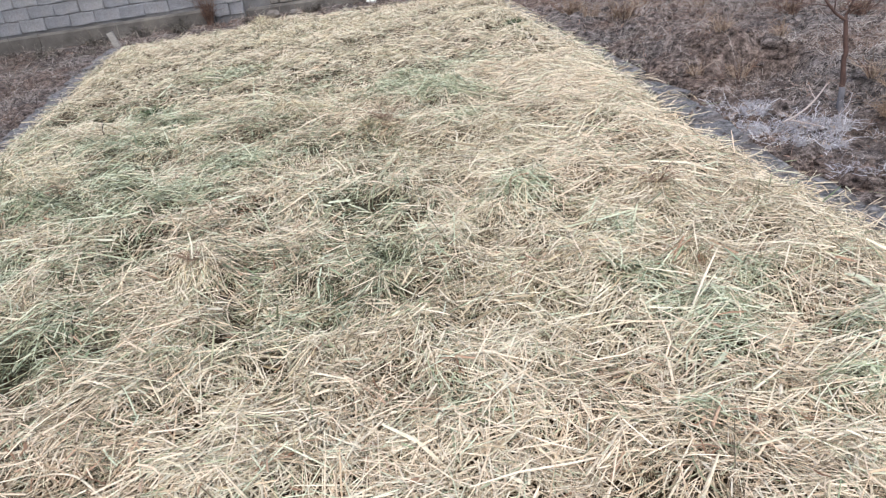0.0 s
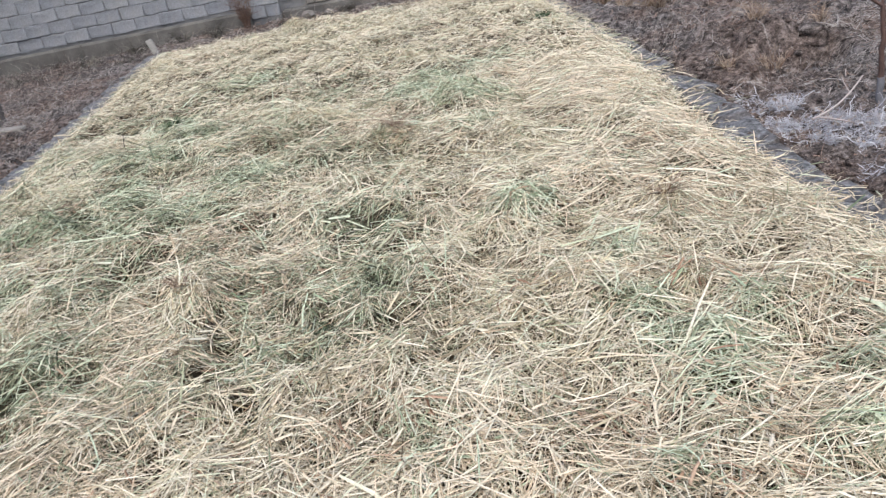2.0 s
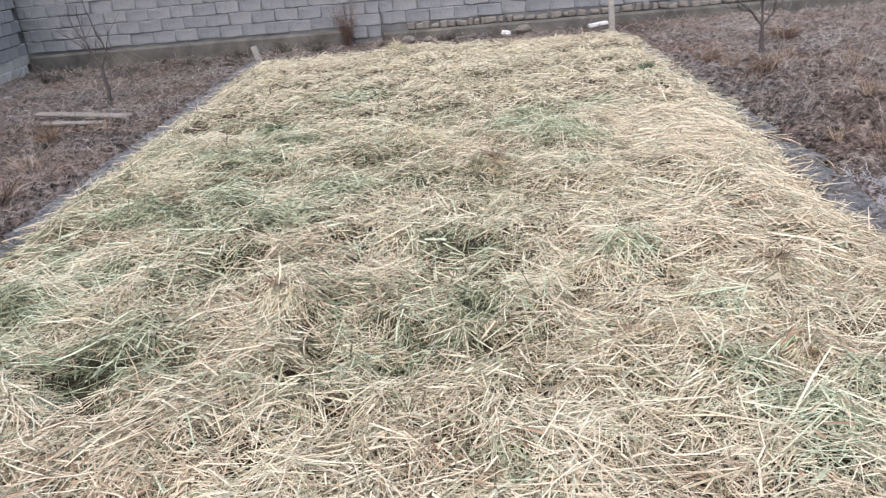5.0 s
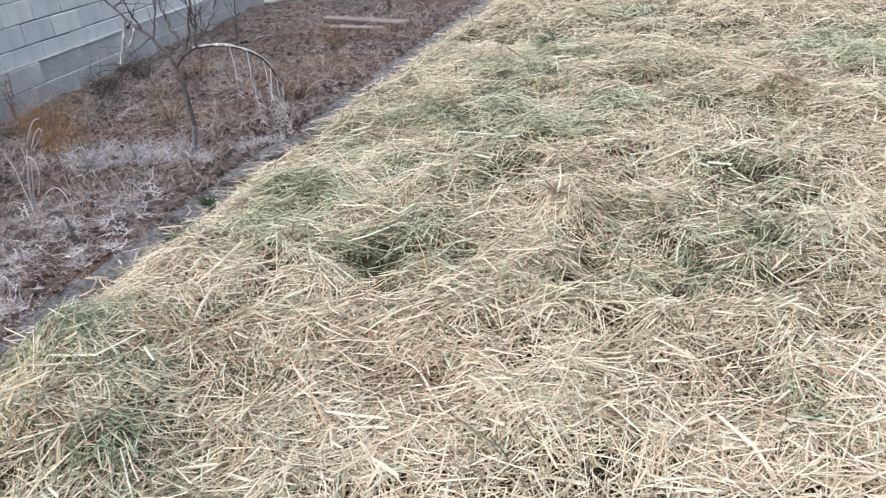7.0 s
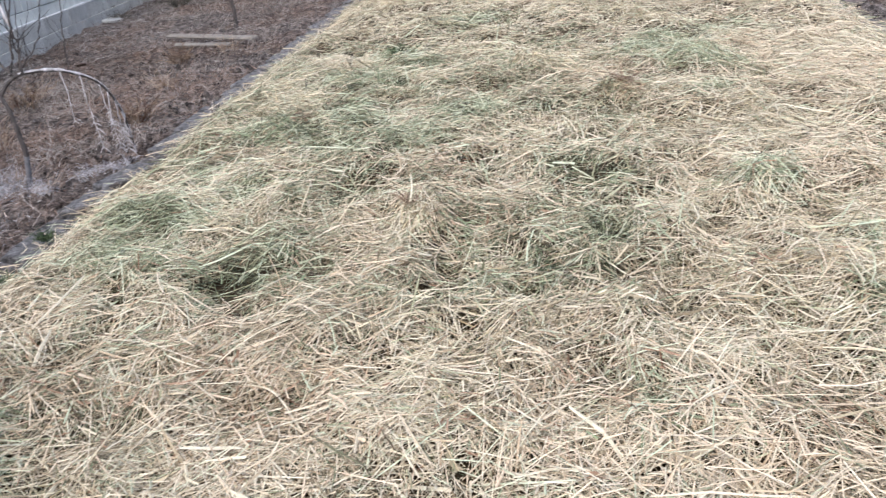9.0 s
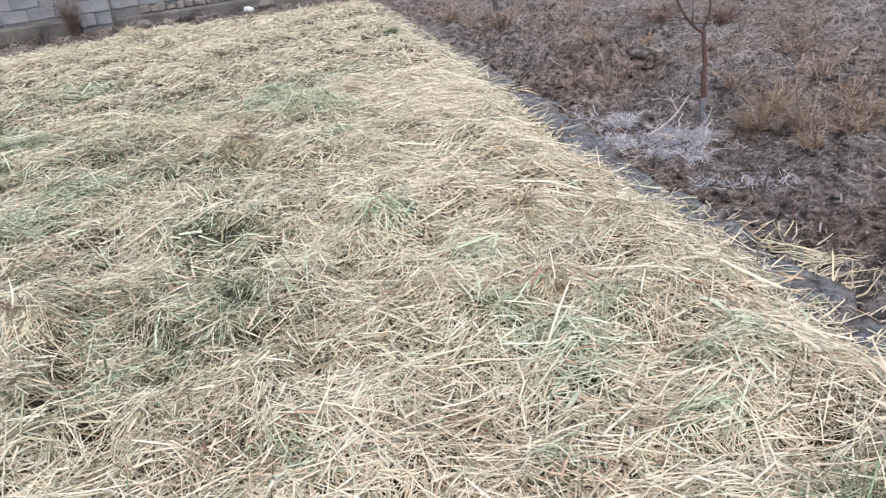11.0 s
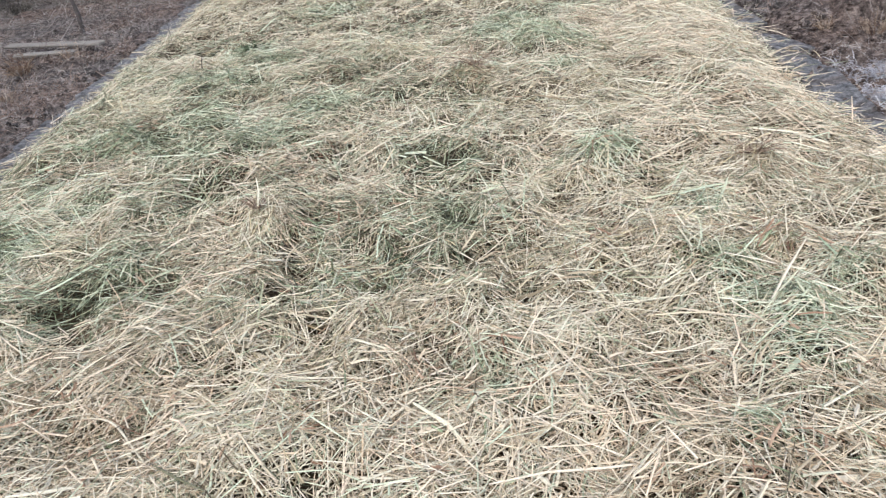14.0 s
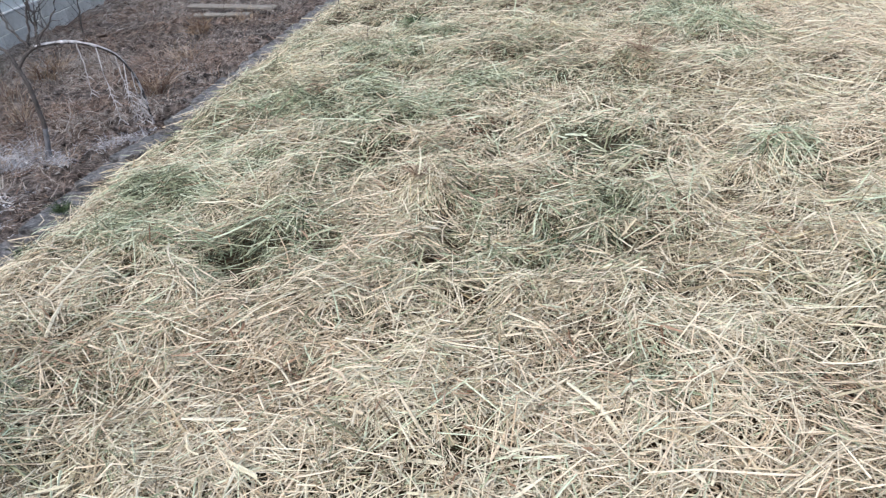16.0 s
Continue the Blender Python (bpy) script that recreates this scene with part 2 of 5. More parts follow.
def strands(name, cx, cy, length, width, heading, bend, lift, base, tone, tint, flat=0.45, tilt=None, stiff=0.3, sections=3, closed=True, hue=None):
    """Many thin stalks lying on a surface: folded blades with a raised midrib. base(x, y) is the surface."""
    n = len(cx)
    s = np.linspace(-0.5, 0.5, sections)
    dx, dy = np.cos(heading), np.sin(heading)
    off = (s**2 - 0.08)[None] * bend[:, None] * length[:, None]
    px = cx[:, None] + s[None] * length[:, None] * dx[:, None] - off * dy[:, None]
    py = cy[:, None] + s[None] * length[:, None] * dy[:, None] + off * dx[:, None]
    hz = base(px, py)
    line = hz.mean(1, keepdims=True) + (hz[:, -1:] - hz[:, :1]) * s[None]
    pz = stiff * np.maximum(line, hz - 0.02) + (1 - stiff) * hz + lift[:, None]
    if tilt is not None:
        pz = pz + (s[None] + 0.35) * length[:, None] * tilt[:, None]
    taper = np.interp(s, [-0.5, 0.1, 0.5], [0.9, 1.0, 0.55])
    w = 0.5 * width[:, None] * taper[None]
    nx, ny = -dy[:, None], dx[:, None]
    roll = rng.normal(0, 0.45, n)[:, None]
    left = np.stack([px + nx * w, py + ny * w, pz + w * roll], -1)
    right = np.stack([px - nx * w, py - ny * w, pz - w * roll], -1)
    top = np.stack([px, py, pz + 2 * w * flat], -1)
    verts = np.stack([left, top, right], 2).reshape(-1, 3)
    per = sections * 3
    q = []
    for k in range(sections - 1):
        for a, b in ((0, 1), (1, 2), (2, 0))[: 3 if closed else 2]:
            q.append([k * 3 + a, k * 3 + b, k * 3 + 3 + b, k * 3 + 3 + a])
    quads = (np.arange(n)[:, None, None] * per + np.array(q)[None]).reshape(-1, 4)
    hue = rng.beta(1.4, 1.6, n) if hue is None else hue
    return fast_mesh(name, verts, quads, (("tone", np.repeat(tone, per)), ("tint", np.repeat(tint, per)), ("hue", np.repeat(hue, per))), smooth=False)


def tendrils(name, x, y, length, width, heading, base, tone, tint, curl, rise, sections=4):
    """Thin withered stems that wander along the ground, lift and drop."""
    n = len(x)
    turn = heading[:, None] + np.cumsum(rng.normal(0, curl, (n, sections)), 1)
    seg = (length / (sections - 1))[:, None]
    px = x[:, None] + np.concatenate([np.zeros((n, 1)), np.cumsum(np.cos(turn[:, 1:]) * seg, 1)], 1)
    py = y[:, None] + np.concatenate([np.zeros((n, 1)), np.cumsum(np.sin(turn[:, 1:]) * seg, 1)], 1)
    s = np.linspace(0, 1, sections)[None]
    up = np.abs(rng.normal(0, rise, n))[:, None] * length[:, None]
    pz = base(px, py) + 0.003 + up * (s - rng.uniform(0, 1, n)[:, None] * s**2) + rng.normal(0, 0.05, (n, sections)) * length[:, None]
    w = 0.5 * width[:, None] * np.linspace(1, 0.5, sections)[None]
    nx, ny = -np.sin(turn), np.cos(turn)
    roll = rng.normal(0, 0.6, n)[:, None]
    verts = np.stack([np.stack([px + nx * w, py + ny * w, pz + w * roll], -1), np.stack([px, py, pz + w], -1), np.stack([px - nx * w, py - ny * w, pz - w * roll], -1)], 2).reshape(-1, 3)
    per = sections * 3
    q = np.array([[k * 3 + a, k * 3 + a + 1, k * 3 + 4 + a, k * 3 + 3 + a] for k in range(sections - 1) for a in (0, 1)])
    quads = (np.arange(n)[:, None, None] * per + q[None]).reshape(-1, 4)
    return fast_mesh(name, verts, quads, (("tone", np.repeat(tone, per)), ("tint", np.repeat(tint, per))), smooth=False)


# ---- ground: one sheet of bare soil out to the horizon ----
X_RIGHT = 1.42
Y_NEAR, Y_FAR = -0.15, 10.9


def x_right(y):
    """Rim of the straw along the kerb, drawn in at one place."""
    y = np.asarray(y, float)
    return 1.42 - 0.15 * np.exp(-(((y - 3.3) / 0.7) ** 2)) - 0.05 * step01((y - 6) / 1.5)


def kerb_x(y):
    """Middle of the kerb slabs."""
    y = np.asarray(y, float)
    return 1.385 + 0.022 * np.minimum(y, 5.0) - 0.12 * step01((y - 5.5) / 2.0)


def x_left(y):
    return -3.03 - 0.095 * (np.asarray(y, float) - 0.55)


def ground_h(x, y):
    h = 0.06 * (field(x, y, 1.3) - 0.5) + 0.055 * (field(x, y, 0.35, 1) - 0.5) + 0.05 * (field(x, y, 0.14, 2) - 0.5)
    h = h + 0.042 * (step01((field(x, y, 0.085, 3) - 0.38) / 0.22) - 0.6) * step01((field(x, y, 0.6, 9) - 0.3) / 0.2)      # clods and pockets
    h = h + (0.13 + 0.12 * (field(x, y, 0.1, 47) - 0.5)) * np.exp(-(((x - 2.15) / 0.4) ** 2 + ((y - 5.45) / 0.35) ** 2))      # heap of dug soil
    h = h - 0.32 * np.exp(-(((x - 2.40) / 0.24) ** 2 + ((y - 4.72) / 0.18) ** 2)) + 0.05 * np.exp(-(((x - 2.5) / 0.32) ** 2 + ((y - 5.2) / 0.2) ** 2))        # dug pit
    h = h + 0.11 * step01((y - 4.88 - 0.05 * np.sin(7 * x)) / 0.07) * np.exp(-(((x - 2.4) / 0.35) ** 2)) * np.exp(-(np.maximum(y - 5.0, 0) / 0.4) ** 2)      # its steep bank
    inside = step01((kerb_x(y) + 0.25 - x) / 0.15) * step01((x - x_left(y) + 0.38) / 0.15) * step01((Y_FAR + 0.2 - y) / 0.2)
    near = (np.abs(x) < 20) & (np.abs(y) < 20)
    return np.where(near, h * (1 - 0.8 * inside) - 0.01, h * 0.5)


def axis_steps(lo, hi, fine):
    inner = np.arange(lo, hi + fine, fine)
    outer = np.cumsum(0.25 * 1.35 ** np.arange(22))
    return np.concatenate([lo - outer[::-1], inner, inner[-1] + outer])


gx, gy = axis_steps(-8.9, 7.2, 0.052), axis_steps(-0.5, 13.2, 0.050)
GX, GY = np.meshgrid(gx, gy)
idx = np.arange(GX.size).reshape(GX.shape)
quads = np.stack([idx[:-1, :-1], idx[:-1, 1:], idx[1:, 1:], idx[1:, :-1]], -1).reshape(-1, 4)
ground_mesh = fast_mesh("ground", np.stack([GX, GY, ground_h(GX, GY)], -1).reshape(-1, 3), quads)
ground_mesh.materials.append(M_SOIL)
ground = tagged(new("ground", ground_mesh), "dark brown bare garden soil, frozen and clotted", "ground", kind="structure")


# ---- block walls ----
def block_variants(lx, ly, lz, count, material, bevel=0.012, jitter=0.006, chip=0.0):
    out = []
    for k in range(count):
        bm = rough_box(lx, ly, lz, bevel, jitter, 50 + k)
        if chip:
            bmesh.ops.subdivide_edges(bm, edges=[e for e in bm.edges if e.calc_length() > 0.08], cuts=3, use_grid_fill=True)
            for v in bm.verts:
                p = v.co * 11 + Vector((13.7 * k, 0, 0))
                v.co += Vector((noise.noise(p), 0.5 * noise.noise(p + Vector((0, 7, 0))), noise.noise(p + Vector((3, 0, 5))))) * chip
        me = bpy.data.meshes.new("block")
        bm.to_mesh(me)
        bm.free()
        me.materials.append(material)
        out.append(me)
    return out


def joined_boxes(name, boxes, material, parent):
    """Blocks out of reach, joined: each (x, y, z, sx, sy, sz), worn corners by small jitter."""
    vs, qs = [], []
    unit = np.array([[-.5, -.5, 0], [.5, -.5, 0], [.5, .5, 0], [-.5, .5, 0], [-.5, -.5, 1], [.5, -.5, 1], [.5, .5, 1], [-.5, .5, 1]])
    face = np.array([[0, 3, 2, 1], [4, 5, 6, 7], [0, 1, 5, 4], [1, 2, 6, 5], [2, 3, 7, 6], [3, 0, 4, 7]])
    for k, (x, y, z, sx, sy, sz) in enumerate(boxes):
        vs.append(unit * [sx, sy, sz] + [x, y, z] + rng.normal(0, 0.003, (8, 3)))
        qs.append(face + 8 * k)
    me = fast_mesh(name, np.concatenate(vs), np.concatenate(qs), smooth=False)
    ob = part(name, me, material, parent)
    ob["kind"] = "stuff"
    return ob


def simple_box(name, lo, hi, material, parent, bevel=0.015):
    lo, hi = Vector(lo), Vector(hi)
    s = hi - lo
    bm = rough_box(s.x, s.y, s.z, bevel, 0.0)
    ob = part(name, bm, material, parent)
    ob.location = ((lo.x + hi.x) / 2, (lo.y + hi.y) / 2, lo.z)
    return ob


WALL_Y, WALL_X, BASE_Z, COURSE = 12.9, -6.5, 0.30, 0.196


def wall_x(y):
    """Face of the slanting wall beside the bed."""
    return -6.75 - 0.225 * (np.asarray(y, float) - 3.85)


wall_far = thing("wall_far", pose(0, 0, 0), "grey concrete block wall with dark open joints on a footing", "wall", kind="structure")
simple_box("wall_core", (-8.95, WALL_Y + 0.018, 0.0), (11.0, WALL_Y + 0.19, 2.26), M_MORTAR, wall_far)
simple_box("footing_ledge", (-8.7, WALL_Y - 0.13, -0.2), (-2.95, WALL_Y + 0.017, 0.255), M_FOOT, wall_far, 0.03)
simple_box("footing_ledge", (-2.40, WALL_Y - 0.16, -0.2), (11.0, WALL_Y + 0.017, 0.165), M_FOOT, wall_far, 0.03)
variants = block_variants(0.388, 0.20, 0.192, 14, M_BLOCK, 0.010, 0.008, 0.017)
r = random.Random(3)
upper = []
for row in range(10):
    z = BASE_Z + row * COURSE - 0.006
    for x0, lo, hi in ((-5.228, -8.75, -2.93), (-1.197, -2.44, 10.6)):
        shift = 0.0 if row % 2 == 0 else 0.2
        k0 = math.floor((lo - x0) / 0.4) - 1
        for k in range(k0, k0 + 42):
            a = x0 + 0.4 * k + shift
            b = a + 0.4
            a2, b2 = max(a, lo), min(b, hi)
            if b2 - a2 < 0.07:
                continue
            cx = (a2 + b2) / 2
            if row > 6 or cx > 7.2:
                upper.append((cx, WALL_Y + 0.1, z, b2 - a2 - 0.014, 0.2, 0.187))
                continue
            ob = part("block", r.choice(variants), M_BLOCK, wall_far)
            ob.location = (cx + r.uniform(-.004, .004), WALL_Y + 0.1 + r.uniform(-0.008, 0.008), z + r.uniform(-.003, .003))
            ob.scale = ((b2 - a2 - 0.009) / 0.388, 1, r.uniform(.97, 1.01))
            ob.rotation_euler = (r.gauss(0, .008), r.gauss(0, .012), r.gauss(0, .014))
joined_boxes("upper_blocks", upper, M_BLOCK, wall_far)
pillar = thing("wall_pillar", pose(-2.68, WALL_Y + 0.04, 0), "concrete block pillar bonded into the grey wall", "pillar", kind="structure")
simple_box("pillar_core", (-0.25, -0.06, -0.2), (0.25, 0.03, 2.26), M_MORTAR, pillar)
for row in range(11):
    z = 0.10 + row * COURSE
    for cx, wd in (((0.0, 0.50),) if row % 2 else ((-0.12, 0.25), (0.13, 0.23))):
        ob = part("block", r.choice(variants), M_BLOCK, pillar)
        ob.location, ob.scale = (cx, 0.02 + r.uniform(-.006, .006), z), (wd / 0.4, 1, 1)
# broken bricks and stones packed under the lowest course
x = -2.0
for k in range(44):
    wd = r.uniform(.07, .19)
    ob = part("filler_stone", rough_box(wd, 0.17, r.uniform(.07, .125), 0.02, 0.016, k), M_BRICK, wall_far)
    ob.location, ob.rotation_euler = (x + wd / 2, WALL_Y + 0.045 + r.uniform(-.03, .02), 0.166), (0, r.gauss(0, .08), r.gauss(0, .15))
    x += wd + r.uniform(-.005, .05)

wall_left = thing("wall_left", pose(0.352, 1.886, 0, 0, 0, 12.68), "pale grey-green concrete block wall on a stepped footing", "wall", kind="structure")
simple_box("wall_core", (WALL_X - 0.19, -8.0, 0.0), (WALL_X - 0.018, 12.9, 2.26), M_MORTAR_L, wall_left)
fy = -8.0
while fy < 12.7:
    ln = min(r.uniform(0.55, 0.95), 12.74 - fy)
    simple_box("footing_ledge", (WALL_X - 0.017, fy, 0.137), (WALL_X + 0.032 + r.uniform(-.008, .008), fy + ln - 0.004, 0.335 + r.uniform(-.006, .003)), M_FOOT_L, wall_left, 0.006)
    simple_box("footing_base", (WALL_X - 0.017, fy - 0.2, -0.2), (WALL_X + 0.042 + r.uniform(-.01, .01), fy + ln - 0.203, 0.134), M_FOOT_L, wall_left, 0.006)
    if fy > 2:
        bead = part("mortar_bead", rough_box(.036, ln - .01, .022, .007, .006, int(50 * fy)), M_WHITE if 6.0 < fy < 10.6 else M_FOOT_L, wall_left, "pale bead of mortar along the ledge")
        bead.location, bead.rotation_euler = (WALL_X + 0.016, fy + ln / 2, .326), (0, 0, r.gauss(0, .006))
    fy += ln
upper = []
variants_l = block_variants(0.43, 0.20, 0.189, 6, M_BLOCK_L, 0.008, 0.004)
variants_d = block_variants(0.43, 0.20, 0.189, 4, M_BLOCK_D, 0.012, 0.005)
for row in range(10):
    z = BASE_Z + row * COURSE - 0.006 - (0.09 if row < 0 else 0)
    for k in range(-26, 22):
        y = 3.476 + 0.44 * k + (0.22 if row % 2 else 0) + 0.22
        if y > 12.6:
            continue
        dx = 0.03 if row < 0 else 0.0
        if row > 5 or y < 1.0:
            upper.append((WALL_X - 0.1 + dx, y, z, 0.2, 0.426, 0.187))
            continue
        old = y > 10.9
        ob = part("block", r.choice(variants_d if old else variants_l), M_BLOCK_D if old else M_BLOCK_L, wall_left)
        ob.location = (WALL_X - 0.1 + dx + (0.04 if y > 10.9 else 0) + r.uniform(-.004, .004), y, z)
        ob.rotation_euler = (r.gauss(0, .005), 0, math.pi / 2 + r.gauss(0, .006))
joined_boxes("upper_blocks", upper, M_BLOCK_L, wall_left)

# ---- straw bed ----
# patches of green hay, (x, y, radius)
GREEN = [(-2.5, 3.49, .22), (-2.67, 2.83, .16), (-1.96, 1.74, .2), (-2.25, 5.58, .2), (-2.46, 4.75, .25), (-1.62, 3.31, .2), (-1.82, 3.31, .14), (-0.75, 2.92, .13), (0.13, 2.53, .14),
         (0.03, 4.72, .28), (-0.26, 5.3, .3), (0.07, 4.1, .16), (-0.52, 2.04, .12), (0.39, 1.52, .12), (0.45, 1.31, .1), (0.54, 1.19, .12), (0.49, .98, .08), (0.45, 1.92, .09),
         (-0.37, 1.0, .07), (0.28, .74, .07), (-2.38, 1.79, .16), (-1.38, 3.78, .2), (-2.22, 4.03, .16), (-2.05, 4.62, .1), (-1.98, 5.22, .18), (-0.15, 5.62, .3), (0.36, 6.0, .2), (-1.92, 7.0, .4)]
GREEN += [(-1.5, 3.3, .2), (-2.0, 3.67, .22), (-2.02, 3.19, .2), (-1.17, 2.94, .12), (-2.74, .82, .18), (-2.92, .85, .14), (-2.36, .7, .09), (-2.17, .5, .09), (-2.12, .33, .1), (-2.42, .12, .09),
          (-3.21, 2.19, .09), (-3.07, 1.74, .1), (-1.99, 1.64, .1), (1.02, 1.03, .1), (0.86, 1.04, .08), (0.72, .75, .07), (0.88, .34, .1), (1.07, .41, .07), (0.46, 1.04, .08), (0.7, 1.35, .09), (0.3, 5.8, .28), (-0.53, 2.66, .12), (-2.75, 2.35, .2), (-2.45, 2.2, .15), (-2.3, 2.6, .13), (-2.62, 1.9, .14)]
# the freshest and darkest of them
FRESH = [(1.05, 7.38, .17), (-2.3, 5.63, .13), (-2.06, 4.62, .11), (0.15, 2.52, .11), (-2.78, .86, .2), (-2.98, .9, .15), (-2.36, .70, .10), (-2.17, .5, .10), (-2.10, .34, .09), (-2.5, .1, .12), (-3.21, 2.19, .08), (-1.95, 1.64, .10),
         (-0.52, 2.04, .09), (-0.72, 1.8, .06), (0.9, .33, .1), (-2.5, 3.49, .15), (-3.07, 1.74, .08), (-0.55, 2.66, .1), (0.2, 4.55, .14), (-1.75, 2.5, .1)]
TUFTS = [(-3.05, 8.2, .3), (-1.9, 10.7, .24), (-0.32, 6.5, .15), (-1.12, 4.93, .18), (0.69, 2.21, .11), (-0.43, 4.1, .15), (-1.33, 2.18, .12), (0.57, 1.58, .07), (-2.5, 3.49, .17),
         (0.0, 4.74, .26), (0.14, 2.53, .11), (-2.72, .78, .24), (-2.45, .42, .26)]
HOLES = [(0.3, 2.27, .05), (-0.74, 6.15, .1), (-0.70, 4.99, .09), (-1.53, 6.95, .08), (-1.9, 1.57, .1), (-1.8, 1.41, .05), (-1.27, 1.4, .05), (-0.5, 2.04, .08), (-0.69, 2.12, .06), (-0.72, 1.81, .06),
         (-1.2, 2.02, .09), (-1.98, 4.58, .08), (-2.02, 4.12, .07), (-0.64, 2.94, .09), (-0.55, 2.7, .1), (-0.87, 3.48, .09), (-0.44, 2.35, .06), (-0.45, 1.96, .06), (-0.23, 1.82, .04), (-2.63, 7.75, .11),
         (-1.99, 1.64, .1), (-2.42, .86, .05), (-2.2, .55, .05), (-2.33, .1, .06), (0.88, .31, .07), (-0.47, 3.94, .06), (1.28, 3.08, .06), (-2.28, 5.5, .08)]
RUSTY = [(0.69, 2.21, .11), (0.59, 1.59, .07), (-2.57, 3.24, .12), (-2.54, 3.85, .13), (-0.52, 1.14, .07), (-0.8, .86, .07), (-2.4, .95, .1), (-2.37, 1.73, .07), (-1.76, 1.11, .06), (-1.87, .8, .07),
         (-2.2, .92, .07), (-2.37, .31, .06), (-2.23, .38, .06), (-1.32, 2.85, .09), (0.05, 1.79, .08), (-1.45, .88, .1), (0.15, .95, .07), (0.3, .6, .08), (-0.43, 4.0, .08)]


def spots(x, y, rows):
    out = np.zeros(np.shape(x))
    for sx, sy, rad in rows:
        out = np.maximum(out, np.exp(-((x - sx) ** 2 + (y - sy) ** 2) / rad**2))
    return out


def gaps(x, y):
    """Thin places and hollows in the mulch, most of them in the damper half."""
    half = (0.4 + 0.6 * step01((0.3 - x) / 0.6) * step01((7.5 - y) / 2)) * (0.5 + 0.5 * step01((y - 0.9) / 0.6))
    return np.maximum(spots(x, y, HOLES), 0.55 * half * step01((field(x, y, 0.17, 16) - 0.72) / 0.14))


def bed_edge(x, y):
    """Distance inwards from the ragged rim of the straw."""
    wob = 0.10 * (field(x, y, 0.45, 4) - 0.5) + 0.08 * (field(x, y, 0.15, 5) - 0.5)
    return np.minimum(np.minimum(x_right(y) - x, x - x_left(y) - 0.01), np.minimum(y - Y_NEAR, Y_FAR - 0.12 * np.abs(x + 1.2) - y)) + wob


def bed_h(x, y):
    e = step01(bed_edge(x, y) / 0.32)
    h = 0.085 + 0.045 * (field(x, y, 0.62, 6) - 0.5) + 0.055 * (field(x, y, 0.29, 7) - 0.5) + 0.07 * (field(x, y, 0.13, 8) - 0.5)
    h = h + 0.075 * spots(x, y, TUFTS) - 0.085 * gaps(x, y) + 0.015 * spots(x, y, GREEN)
    return 0.025 + e * np.maximum(h, 0.002)


by = np.arange(Y_NEAR - 0.1, Y_FAR + 0.15, 0.04)
bu = np.linspace(0, 1, 125)
BU, BY = np.meshgrid(bu, by)
BX = x_left(BY) - 0.05 + BU * (X_RIGHT + 0.15 - x_left(BY))
ed = bed_edge(BX, BY)
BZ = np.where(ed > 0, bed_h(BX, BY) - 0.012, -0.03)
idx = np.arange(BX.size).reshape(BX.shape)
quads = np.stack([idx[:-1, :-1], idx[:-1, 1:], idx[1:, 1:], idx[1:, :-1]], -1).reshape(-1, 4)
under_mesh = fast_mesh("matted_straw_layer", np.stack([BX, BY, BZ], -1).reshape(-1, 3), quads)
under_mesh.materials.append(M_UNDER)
tagged(new("matted_straw_layer", under_mesh), "brown matted under-layer of the straw mulch, darkened as shaded gaps", "mulch", kind="stuff")


def comb(x, y):
    """The way the fork has dragged the straw: a heading, and how strictly the stalks keep to it."""
    right = step01((x - 0.1) / 0.35) * step01((y - 1.7) / 0.5) * step01((7.0 - y) / 1.5)
    left = step01((-1.1 - x) / 0.5) * step01((y - 1.0) / 0.5) * step01((6.5 - y) / 1.5)
    free = 2 * math.pi * field(x, y, 0.55, 41)
    angle = np.where(right > 0.4, -0.12 + 0.8 * (field(x, y, 0.7, 42) - 0.5), np.where(left > 0.4, 0.45 + 1.2 * (field(x, y, 0.6, 43) - 0.5), free))
    return angle, np.maximum(np.maximum(right, 0.75 * left), 0.25)


